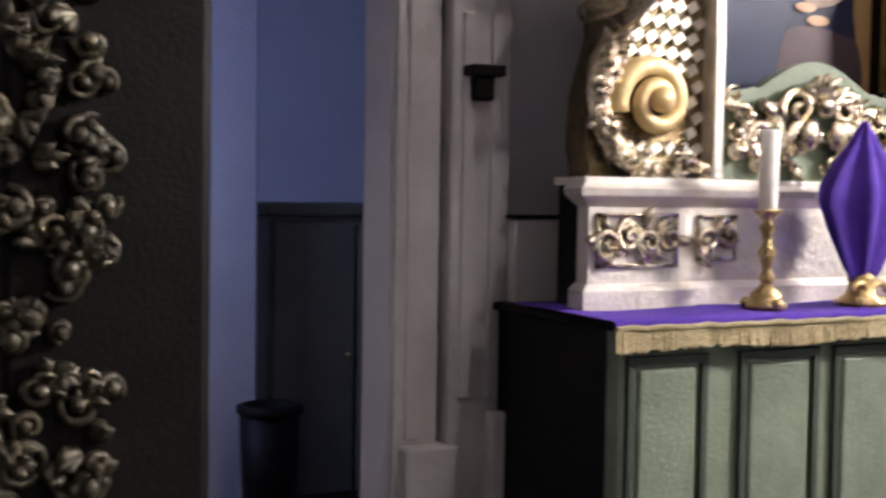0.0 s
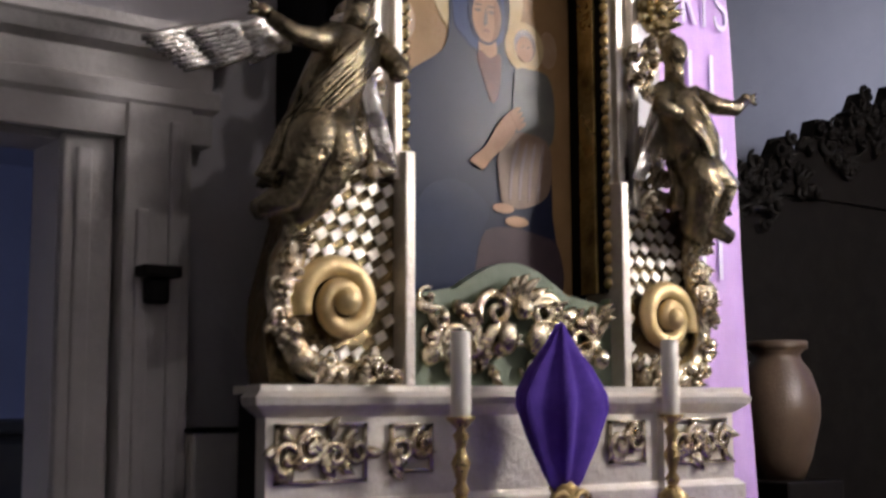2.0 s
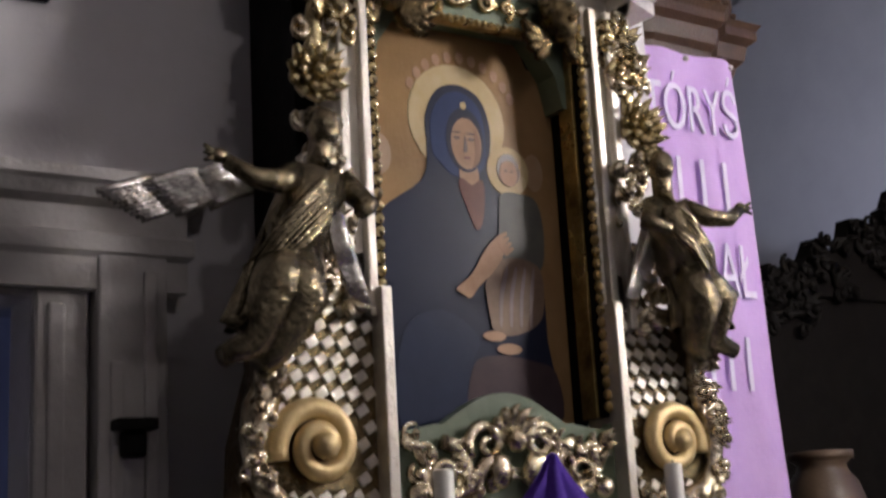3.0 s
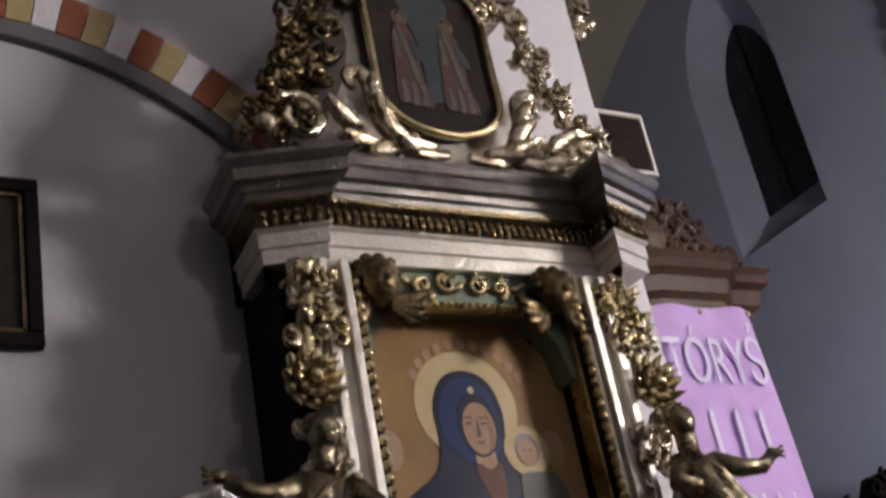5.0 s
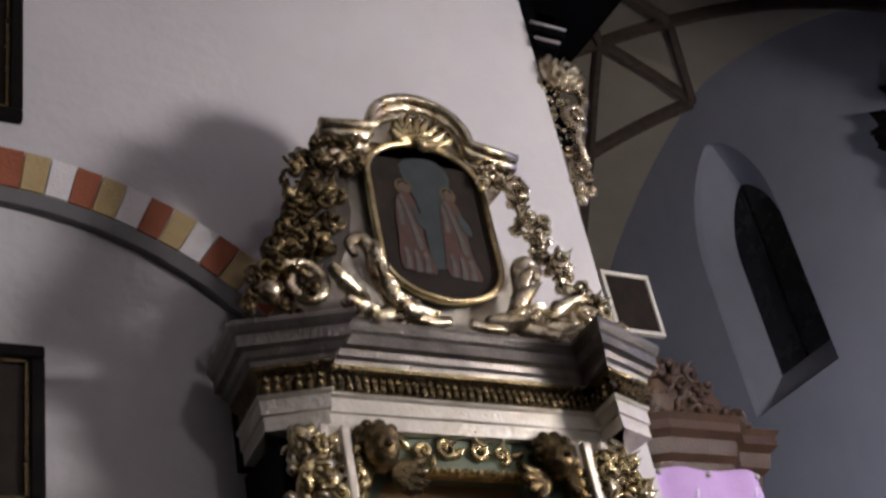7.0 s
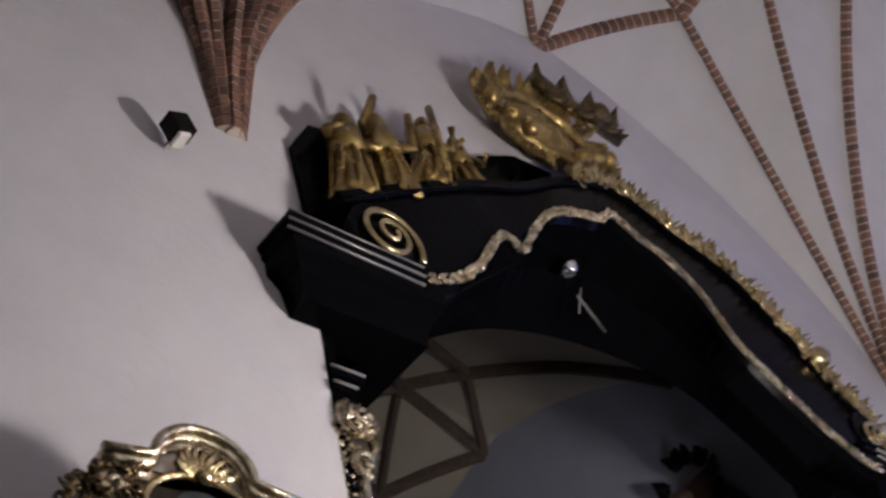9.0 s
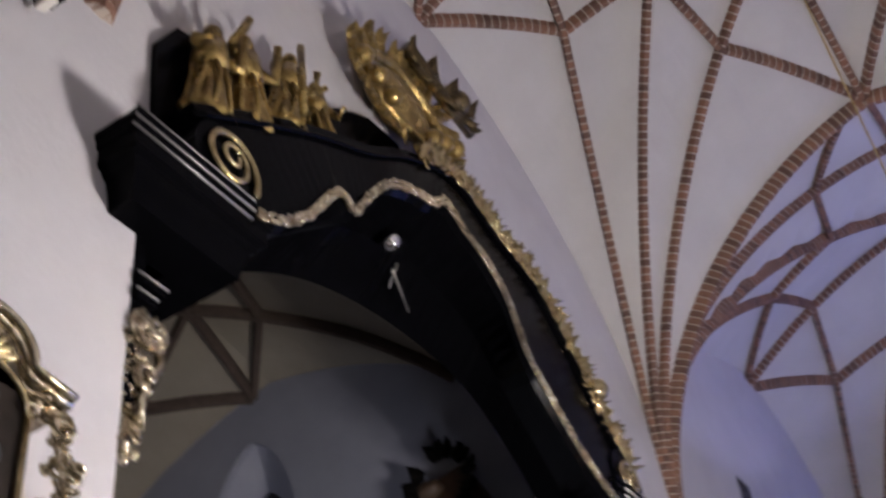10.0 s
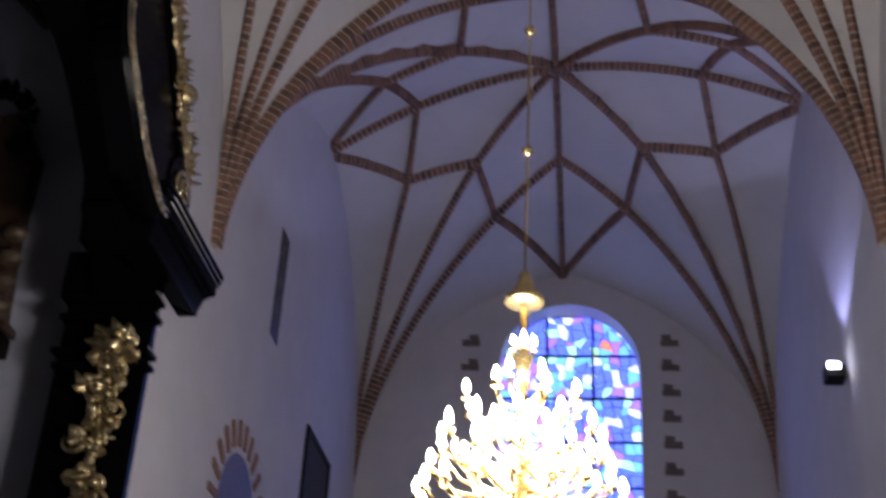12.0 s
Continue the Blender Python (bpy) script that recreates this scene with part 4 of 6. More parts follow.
for x0, x1 in ((-0.79, -0.60), (0.70, 0.86)):
    P("entablature_core", box(B(), x0, x1, -0.36, 0.0, 3.82, 4.226), DARKWOOD, ret)
bm = B()
for (x0, y0), (x1, y1) in zip(EPATH[1:], EPATH[2:-1]):
    L = hypot(x1 - x0, y1 - y0)
    m = int(L / 0.036)
    ux, uy = (x1 - x0) / L, (y1 - y0) / L
    for k in range(m):
        t = (k + 0.5) / m * L
        px, py = x0 + ux * t + uy * 0.03, y0 + uy * t - ux * 0.03
        box(bm, -0.011, 0.011, -0.018, 0.02, -0.02, 0.02, 0.0, Matrix.Translation((px, py, 3.965)) @ Matrix.Rotation(atan2(uy, ux), 4, "Z"))
        ball(bm, (px, py, 4.0), 0.014, 5, (1, 1, 1.3))
tagged(P("dentil_course", bm, BRONZE, ret, "dull gilt egg and dart and dentils", True), kind="stuff")
for sx in (-1, 1):                                # scroll brackets under the forward blocks
    bm = B()
    tube(bm, spiral((sx * 0.68, -0.50, 3.70), 0.065, 0.012, 1.6, 1.57, -sx, 30, 0.03), lambda t: 0.028 * (1 - 0.4 * t), 8)
    tube(bm, [(sx * (0.70 + 0.05 * sin(3 * t)), -0.50, 3.66 - 0.42 * t) for t in [k / 10 for k in range(11)]], lambda t: 0.045 * (1 - 0.55 * t), 8)
    r = rng(40 + sx)
    foliage(bm, [(sx * r.uniform(0.62, 0.80), -0.52, r.uniform(3.44, 3.75)) for k in range(15)], r)
    tagged(P("scroll_bracket", bm, PALEGOLD, ret, "gilt scroll bracket with leaves", True), kind="stuff")
    bm = B()
    for k in range(11):
        a = 2 * pi * k / 11
        leaf(bm, (sx * 0.77 + 0.02 * cos(a), -0.52, 3.28 + 0.02 * sin(a)), a, 0.105, 0.03, 0.3, 0.03, 5)
        leaf(bm, (sx * 0.77 + 0.02 * cos(a + 0.3), -0.545, 3.28 + 0.02 * sin(a + 0.3)), a + 0.3, 0.07, 0.022, 0.3, 0.03, 4)
    ball(bm, (sx * 0.77, -0.58, 3.28), 0.03, 7)
    P("flower", bm, PALEGOLD, ret, "large gilt carved flower", True)
    bm = B()
    r = rng(50 + sx)
    spots = []
    for k in range(95):
        z = r.uniform(2.42, 3.78)
        if abs(z - 3.28) < 0.15 or k % 4 == 3:
            continue
        spots.append((sx * (0.69 + r.uniform(-0.05, 0.13 + 0.05 * sin(8 * z))), -0.46 - r.uniform(0, 0.06), z))
    foliage(bm, spots, r, 1.1)
    tagged(P("side_foliage", bm, CARVED, ret, "pendant of silver and gold carved foliage", True), kind="stuff")

# attic with the small painting
AX, AYF = 0.05, -0.50
bm = B()
half = [(0.40, 5.36), (0.38, 5.2), (0.37, 4.95), (0.41, 4.75), (0.50, 4.56), (0.64, 4.42), (0.80, 4.34), (0.84, 4.25)]
pts = [(AX - x, z) for x, z in half] + [(AX + x, z) for x, z in half[::-1]]
plate(bm, pts, AYF + 0.06, -0.25)
P("attic_board", bm, SILVER, ret, "silvered attic board with swept sides")
bm = B()
top_arc = [(-0.52, 5.33), (-0.27, 5.37)] + [(-0.26 * cos(pi * k / 14), 5.39 + 0.22 * sin(pi * k / 14)) for k in range(15)] + [(0.27, 5.37), (0.52, 5.33)]
for rr, yo, zo in ((0.032, 0.0, 0.0), (0.026, -0.035, 0.035), (0.018, 0.03, -0.045)):
    tube(bm, [(AX + x, AYF - 0.02 + yo, z + zo) for x, z in top_arc], rr, 8)
box(bm, AX - 0.5, AX + 0.5, AYF, -0.25, 5.27, 5.36)
P("attic_cornice", bm, CARVED, ret, "arched gilt cornice of the attic", True)
plate_bm = plate(B(), [(AX + 0.25 * cos(pi * k / 14), 5.37 + 0.21 * sin(pi * k / 14)) for k in range(15)], AYF + 0.02, -0.2)
P("tympanum", plate_bm, SILVER, ret)
bm = B()
for k in range(9):
    a = pi * (0.06 + 0.88 * k / 8)
    leaf(bm, (AX, AYF, 5.37), a, 0.17, 0.03, 0, 0.03)
ball(bm, (AX, AYF - 0.03, 5.37), 0.04, 7)
tagged(P("shell", bm, PALEGOLD, ret, "gilt carved shell", True), kind="stuff")
OW = 0.30
oval = [(AX + OW * cos(a), 5.14 + 0.24 * sin(a)) for a in [pi * k / 16 for k in range(17)]] + [(AX - OW, 4.72)] + [(AX - OW * cos(a), 4.66 - 0.22 * sin(a)) for a in [pi * k / 16 for k in range(17)]]
small = P("small_painting", plate(B(), oval, AYF, AYF + 0.03), OLDPAINT, ret, "dark oil painting of two robed figures")
OILBLUE = mat("oil_blue_green", (0.045, 0.06, 0.065), 0.35, second=(0.025, 0.03, 0.03), scale=9)
OILFLESH = mat("oil_flesh", (0.13, 0.09, 0.065), 0.4, second=(0.08, 0.055, 0.04), scale=20)
OILPALE = mat("oil_pale_linen", (0.13, 0.12, 0.105), 0.4, second=(0.05, 0.045, 0.04), scale=16)
OILGOLD = mat("oil_dim_gold", (0.14, 0.10, 0.04), 0.4, second=(0.07, 0.05, 0.025), scale=16)
OILRED = mat("oil_dull_red", (0.10, 0.04, 0.03), 0.4, second=(0.045, 0.028, 0.022), scale=16)
part("painted_sky", soft_shape([(AX - 0.04, 4.62), (AX - 0.05, 4.95), (AX - 0.12, 5.24), (AX + 0.05, 5.30), (AX + 0.14, 5.2), (AX + 0.06, 4.95), (AX + 0.05, 4.64)], AYF - 0.002, AYF), OILBLUE, small, "blue-green gap between the figures")
for x, z in ((-0.12, 0.0), (0.11, -0.01)):
    q = [(-0.075, 4.60), (-0.07, 4.8), (-0.06, 4.98), (-0.02, 5.06), (0.03, 5.05), (0.055, 4.95), (0.06, 4.75), (0.085, 4.59)]
    part("painted_robe", soft_shape([(AX + x + u, v + z) for u, v in q], AYF - 0.005, AYF - 0.0025), OILRED, small, "muted red robe")
    for u0, u1, z0, z1, m2 in ((-0.062, -0.035, 4.60, 4.72, OILPALE), (-0.015, 0.012, 4.59, 4.71, OILPALE), (0.03, 0.06, 4.59, 4.70, OILPALE), (-0.055, -0.03, 4.86, 5.0, OILPALE)):
        part("painted_fold", soft_shape([(AX + x + u0, z0 + z), (AX + x + u0 + 0.004, (z0 + z1) / 2 + z), (AX + x + u0 + 0.002, z1 + z), (AX + x + u1 - 0.004, z1 + z), (AX + x + u1, z0 + z)], AYF - 0.0075, AYF - 0.0055), m2, small)
    part("painted_stole", soft_shape([(AX + x - 0.03, 5.02), (AX + x - 0.01, 5.03), (AX + x + 0.025, 4.86), (AX + x + 0.045, 4.74), (AX + x + 0.015, 4.73), (AX + x, 4.86)], AYF - 0.0075, AYF - 0.0055), OILPALE, small, "pale stole")
    part("painted_arm", soft_shape([(AX + x + 0.02, 4.98), (AX + x + 0.07, 4.93), (AX + x + 0.085, 4.86), (AX + x + 0.06, 4.85), (AX + x + 0.03, 4.9)], AYF - 0.0075, AYF - 0.0055), OILBLUE, small)
    part("painted_face", disc((AX + x, 5.095 + z), 0.022, 0.032, AYF - 0.0055), OILFLESH, small)
    part("painted_halo", disc((AX + x, 5.10 + z), 0.042, 0.048, AYF - 0.0033), OILGOLD, small, "dim gold halo")
    part("painted_hair", disc((AX + x, 5.117 + z), 0.026, 0.022, AYF - 0.004), OLDPAINT, small)
bm = B()
tube(bm, [(x, AYF - 0.01, z) for x, z in oval] + [(oval[0][0], AYF - 0.01, oval[0][1])], 0.02, 8)
P("small_frame", bm, PALEGOLD, ret, "narrow gilt frame", True)
r = rng(77)
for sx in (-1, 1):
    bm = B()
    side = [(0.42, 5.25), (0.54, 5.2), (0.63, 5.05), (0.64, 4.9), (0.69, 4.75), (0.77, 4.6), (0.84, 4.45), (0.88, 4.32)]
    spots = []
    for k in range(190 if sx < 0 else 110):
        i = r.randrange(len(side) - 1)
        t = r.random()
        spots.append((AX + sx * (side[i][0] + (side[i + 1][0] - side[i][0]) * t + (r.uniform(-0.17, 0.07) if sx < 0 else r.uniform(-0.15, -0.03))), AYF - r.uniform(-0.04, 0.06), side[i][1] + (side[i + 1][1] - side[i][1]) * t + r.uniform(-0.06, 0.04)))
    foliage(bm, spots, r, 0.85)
    # left foliage darker than the right: light from the right put into materials
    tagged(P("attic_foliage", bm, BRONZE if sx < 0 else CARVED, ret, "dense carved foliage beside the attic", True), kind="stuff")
    bm = B()
    tube(bm, spiral((AX + sx * 0.47, AYF - 0.03, 5.17), 0.075, 0.012, 1.4, pi / 2, -sx, 26, 0.03), lambda t: 0.03 * (1 - 0.4 * t), 8)
    tube(bm, spiral((AX + sx * 0.70, AYF - 0.02, 4.42), 0.13, 0.02, 1.7, 0.4 if sx > 0 else pi - 0.4, sx, 34, 0.03), lambda t: 0.035 * (1 - 0.4 * t), 8)
    ss = [(0.05, 4.30), (0.14, 4.285), (0.24, 4.31), (0.32, 4.40), (0.36, 4.52), (0.37, 4.64), (0.42, 4.70), (0.47, 4.66), (0.45, 4.59)]
    tube(bm, [(AX + sx * p.x, AYF - 0.05, p.y) for p in smooth_curve(ss, 4)], lambda t: 0.018 + 0.03 * sin(pi * min(1, 0.1 + 0.9 * t)), 8, flat=0.7)
    for x, z, a, ln in ((0.12, 4.31, 0.2, 0.20), (0.20, 4.30, 0.75, 0.22), (0.28, 4.36, 1.2, 0.20), (0.34, 4.46, 1.5, 0.18), (0.26, 4.30, -0.1, 0.22), (0.40, 4.30, 0.3, 0.18), (0.46, 4.36, 0.9, 0.2)):
        leaf(bm, (AX + sx * x, AYF - 0.05, z), a if sx > 0 else pi - a, ln, 0.04, -0.5 * sx, 0.04)
    ball(bm, (AX + sx * 0.86, AYF - 0.03, 4.36), 0.055, 8)
    foliage(bm, [(AX + sx * r.uniform(0.18, 0.55), AYF - 0.03, r.uniform(4.27, 4.42)) for k in range(14)], r, 0.8)
    tagged(P("attic_scroll", bm, CARVED, ret, "gilt scrolls at the foot of the attic", True), kind="stuff")


LOWER = Matrix.Translation((0, 0, 4.25)) @ Matrix.Diagonal((1, 1, 0.92, 1)) @ Matrix.Translation((0, 0, -4.25))
for ob in ret.children_recursive:
    if ob.name.split(".")[0] in ("attic_board", "attic_cornice", "tympanum", "shell", "small_frame", "attic_foliage", "attic_scroll", "small_painting") or ob.name.startswith("painted_"):
        ob.data.transform(LOWER)


def limb(bm, pts, r0, r1, n=10):
    tube(bm, pts, lambda t: 1.2 * (r0 + (r1 - r0) * t), n)


def wing(root, tip, width, feathers=9, down=Vector((0, 0, -1))):
    """A wing bone with two rows of long feathers and a row of coverts, each feather a mesh of its own."""
    root, tip = Vector(root), Vector(tip)
    along = (tip - root)
    bone = P("wing", tube(B(), [root, root + along * 0.35, root + along * 0.7], lambda q: 0.03 * (1 - 0.6 * q), 8), SILVER, ret, "silver feathered wing", True)
    for row, (f0, f1, rad) in enumerate(((0.30, 1.0, 0.022), (0.12, 0.72, 0.024), (0.02, 0.42, 0.026))):
        for k in range(feathers - row):
            t = k / (feathers - row - 1)
            a = root + along * f0 * (0.3 + 0.7 * t) + down * (0.10 - 0.10 * t) * 0.6
            b = root + along * f1 * (0.72 + 0.28 * t) + down * (width + 0.11 * (1 - t))
            mid = a.lerp(b, 0.55) + Vector((0, -0.015 - 0.014 * row, 0.012))
            y = Vector((0, -0.016 * row, 0))
            part("feather", tube(B(), [a + y, a.lerp(mid, 0.5) + y, mid + y, mid.lerp(b, 0.6) + y, b + y], lambda q: rad * (1 - 0.5 * q * q), 6, flat=0.4), FEATHER, bone, "", True)


def drape(bm, c, r0, r1, h, seed, lean=(0, 0)):
    """A skirt of folded cloth hanging from c."""
    n, m = 40, 9
    ph = rng(seed).uniform(0, 6)
    rows = []
    for j in range(m + 1):
        t = j / m
        rr = r0 + (r1 - r0) * t
        rows.append([bm.verts.new((c[0] + lean[0] * t + rr * (1 + 0.16 * t * sin(9 * a + ph + 2 * t)) * cos(a), c[1] + lean[1] * t + rr * 0.75 * (1 + 0.16 * t * sin(9 * a + ph + 2 * t)) * sin(a), c[2] - h * t + 0.02 * t * sin(5 * a)))
                     for a in [2 * pi * k / n for k in range(n)]])
    for a, b in zip(rows, rows[1:]):
        for k in range(n):
            bm.faces.new((a[k], a[(k + 1) % n], b[(k + 1) % n], b[k]))
    bm.faces.new(rows[0]), bm.faces.new(rows[-1])


def angel(name, label, x, y, z, sx, s):
    """A flying winged figure; x, y, z: the hips; sx: the side to which it leans; s: its size."""
    bm = B()
    H = Vector((0, 0, 0))
    limb(bm, [H, H + Vector((-sx * 0.05, -0.02, 0.16)), H + Vector((-sx * 0.12, -0.03, 0.33))], 0.115, 0.10, 12)
    hd = H + Vector((-sx * 0.15, -0.06, 0.50))
    limb(bm, [H + Vector((-sx * 0.12, -0.03, 0.33)), hd], 0.045, 0.045)
    ball(bm, hd + Vector((0, 0, 0.03)), 0.078, 10, (0.9, 0.95, 1.15))
    for k in range(12):
        a = k * 0.55
        ball(bm, hd + Vector((0.055 * cos(a), 0.03, 0.07 + 0.04 * sin(a))), 0.03, 5)
    sh = H + Vector((-sx * 0.12, -0.05, 0.32))
    limb(bm, [sh + Vector((sx * 0.1, 0, 0)), sh + Vector((sx * 0.22, -0.08, -0.06)), sh + Vector((sx * 0.34, -0.10, -0.06)), sh + Vector((sx * 0.44, -0.08, 0.0))], 0.05, 0.026)
    ball(bm, sh + Vector((sx * 0.46, -0.08, 0.015)), 0.035, 6, (1.3, 0.7, 0.9))
    for k in range(3):
        limb(bm, [sh + Vector((sx * 0.47, -0.08, 0.015)), sh + Vector((sx * 0.53, -0.09, -0.01 + 0.03 * k))], 0.012, 0.007, 5)
    limb(bm, [sh + Vector((-sx * 0.1, 0, 0)), sh + Vector((-sx * 0.2, -0.06, -0.12)), sh + Vector((-sx * 0.12, -0.14, -0.16))], 0.05, 0.03)
    drape(bm, H + Vector((0, 0, 0.05)), 0.12, 0.17, 0.34, 5, (sx * 0.10, 0))
    limb(bm, [H, H + Vector((sx * 0.13, -0.12, -0.18)), H + Vector((sx * 0.16, 0.0, -0.36)), H + Vector((sx * 0.30, -0.02, -0.42))], 0.11, 0.035)
    limb(bm, [H, H + Vector((0.0, -0.12, -0.2)), H + Vector((sx * 0.06, 0.03, -0.38)), H + Vector((sx * 0.12, 0.02, -0.45))], 0.11, 0.04)
    for k in range(9):
        a = k * 0.7
        tube(bm, [H + Vector((0.10 * cos(a), 0.08 * sin(a) - 0.03, 0.10)), H + Vector((0.15 * cos(a + 0.5) + sx * 0.04, 0.11 * sin(a + 0.5) - 0.03, -0.08)), H + Vector((0.16 * cos(a + 0.8) + sx * 0.1, 0.12 * sin(a + 0.8), -0.26))], 0.02, 6)
    for k in range(7):
        o = 0.028 * (k - 3)
        tube(bm, [H + Vector((-sx * 0.2, -0.10, 0.30 + o)), H + Vector((-sx * 0.06, -0.15, 0.16 + o)), H + Vector((sx * 0.08, -0.13, 0.02 + o)), H + Vector((sx * 0.15, -0.08, -0.10 + 1.2 * o)), H + Vector((sx * (0.16 + 0.008 * k), -0.03, -0.18 + 1.2 * o))], lambda q: 0.02 * (0.7 + 0.4 * sin(6 * q + k)), 6)
    bmesh.ops.scale(bm, verts=bm.verts[:], vec=(s, s, s))
    ob = obj(name, bm, STATUE, None, True)
    ob.location = (x, y, z)
    tagged(ob, label, "statue", "flying figures on the retable")
    return ob


al = angel("angel_statue", "tarnished silver flying winged figure beside the painting", -0.96, -0.66, 2.58, -1, 0.82)
ar = angel("angel_statue", "dark silver flying winged figure reaching out one arm", 0.84, -0.64, 2.65, 1, 0.78)
for (root, tip, w, sx) in (((-1.08, -0.62, 2.86), (-1.60, -0.66, 2.73), 0.0, -1), ((-0.86, -0.60, 2.95), (-0.66, -0.66, 2.45), 0.02, -1), ((0.80, -0.55, 2.95), (0.56, -0.60, 2.55), 0.02, 1), ((0.90, -0.50, 2.98), (1.12, -0.5, 2.93), 0.1, 1)):
    wing(root, tip, w)

# ---------------------------------------------------------------- black arch over the opening
arch = thing("black_arch", "black lacquered baroque arch lining the arcade opening with gilt trim", "arch", (XC, 0.3, 7.0))


def P2(name, bm, material, label="", smooth=False):
    return P(name, bm, material, arch, label, smooth)


lowc = [(p.x, p.y) for p in smooth_curve(ARC, 4)]
upc = [(p.x, p.y) for p in smooth_curve(UP, 4)]
inc = [(p.x, p.y) for p in smooth_curve(INNER, 4)]
bm = B()
FY, BY = -0.34, TH + 0.05
m = 56


def sample(c, t):
    L = [0.0]
    for a, b in zip(c, c[1:]):
        L.append(L[-1] + hypot(b[0] - a[0], b[1] - a[1]))
    s = t * L[-1]
    for k in range(len(c) - 1):
        if s <= L[k + 1] + 1e-9:
            f = (s - L[k]) / max(1e-9, L[k + 1] - L[k])
            return (c[k][0] + (c[k + 1][0] - c[k][0]) * f, c[k][1] + (c[k + 1][1] - c[k][1]) * f)
    return c[-1]


lo = [sample(lowc, k / m) for k in range(m + 1)]
back = [sample(inc, k / m) for k in range(m + 1)]
hi = [sample(upc, k / m) for k in range(m + 1)]
cols = []
for (a, b), (c, d), (e, g) in zip(lo, hi, back):
    cols.append([bm.verts.new(q) for q in ((a, FY + 0.06, b - 0.05), (a, FY, b), (c, FY + 0.05, d), (c, -0.003, d), (e, 0.62, g + 0.35), (e, 0.60, g), (0.5 * (a + e), 0.2, 0.5 * (b + g) + 0.12))])
for p, q in zip(cols, cols[1:]):
    for k in range(7):
        bm.faces.new((p[k], q[k], q[(k + 1) % 7], p[(k + 1) % 7]))
bm.faces.new(cols[0]), bm.faces.new(cols[-1])
P2("arch_band", bm, BLACK)
bm = B()
tube(bm, [(x, FY + 0.0, z + 0.03) for x, z in lowc], 0.014, 8)
r = rng(5)
for k in range(300):
    t = k / 299
    x, z = sample(lowc, t)
    for o in (-0.03, 0.03):
        ball(bm, (x + r.uniform(-0.015, 0.015), FY - 0.035, z + 0.03 + o + r.uniform(-0.012, 0.012)), r.uniform(0.014, 0.03) * (0.7 if x > 4.9 else 1.0), 4)
P2("gilt_trim", bm, CARVED, "gilt twisted foliage trim", True)
bm = B()
tube(bm, [(x, FY + 0.02, z - 0.14) for x, z in upc], 0.025, 6)
P2("upper_bead", bm, BLACK, "", True)
SILVERLINE = mat("worn_silver_line", (0.30, 0.29, 0.28), 0.35, 0.5)
for sx, xo, xi, dz, sc in ((-1, 0.95, 2.08, -0.16, (1.83, 8.03)), (1, 9.55, 7.75, 0.24, (7.93, 8.34))):
    bm = B()
    cp = [(-0.3, 7.40), (0.04, 7.40), (0.05, 7.47), (0.08, 7.60), (0.09, 7.63), (0.12, 7.65), (0.13, 7.68), (0.165, 7.70), (0.175, 7.73), (0.175, 7.83), (0.20, 7.86), (0.20, 7.90), (0.22, 7.93), (0.22, 7.97), (-0.3, 7.97)]
    cp = [(a, b + dz) for a, b in cp]
    pth = [(xo - sx * 0.22, 0.02), (xo - sx * 0.22, -0.16), (xi, -0.16), (xi, 0.5)]
    sweep(bm, cp, pth if sx < 0 else pth[::-1])
    P2("cornice_block", bm, BLACK, "black stepped cornice block")
    P2("block_core", box(B(), min(xo - sx * 0.3, xi), max(xo - sx * 0.3, xi), -0.14, 0.0, 7.41 + dz, 7.96 + dz), BLACK)
    bm = B()
    for z, y in ((7.985, -0.37), (7.90, -0.37), (7.84, -0.345)):
        tube(bm, [(xo, y, z + dz), (xi, y, z + dz)], 0.011, 6)
    P2("pale_line", bm, SILVERLINE, "thin worn silver line", True)
    jx = XL if sx < 0 else XR
    bm = B()
    # right jamb runs lower, its black standing in for the pier's shaded side
    box(bm, min(jx, jx - sx * 0.10), max(jx, jx - sx * 0.10), 0.0, BY, 6.0 if sx < 0 else 3.5, 8.0)
    box(bm, min(jx, jx - sx * 0.34), max(jx, jx - sx * 0.34), 0.0, BY, 7.5, 7.95)
    P2("jamb_pilaster", bm, BLACK, "black jamb pilaster, lengthened on the right for the pier's shade")
    for z, w in ((7.45, 0.30), (7.25, 0.22), (6.85, 0.26), (6.72, 0.18)):
        P2("capital_moulding", box(B(), min(jx, jx - sx * w), max(jx, jx - sx * w), -0.05, BY + 0.02, z, z + 0.06, 0.012), BLACK)
        P2("capital_line", tube(B(), [(jx, -0.056, z + 0.05), (jx - sx * w, -0.056, z + 0.05)], 0.011, 6), SILVERLINE, "thin worn silver line", True)
    bm = B()
    tube(bm, spiral((sc[0], FY - 0.02, sc[1]), 0.30 if sx < 0 else 0.2, 0.03, 2.2, (-0.5 if sx < 0 else pi + 0.5), -sx, 60, 0.05), lambda t: 0.027 * (1.1 - 0.4 * t), 8)
    P2("scroll", bm, PALEGOLD, "gilt spiral scroll", True)
    P2("scroll_back", plate(B(), [(sc[0] + 0.33 * cos(a), sc[1] + 0.33 * sin(a)) for a in [2 * pi * k / 24 for k in range(24)]], FY, -0.1), BLACK)
bm = B()
r = rng(9)
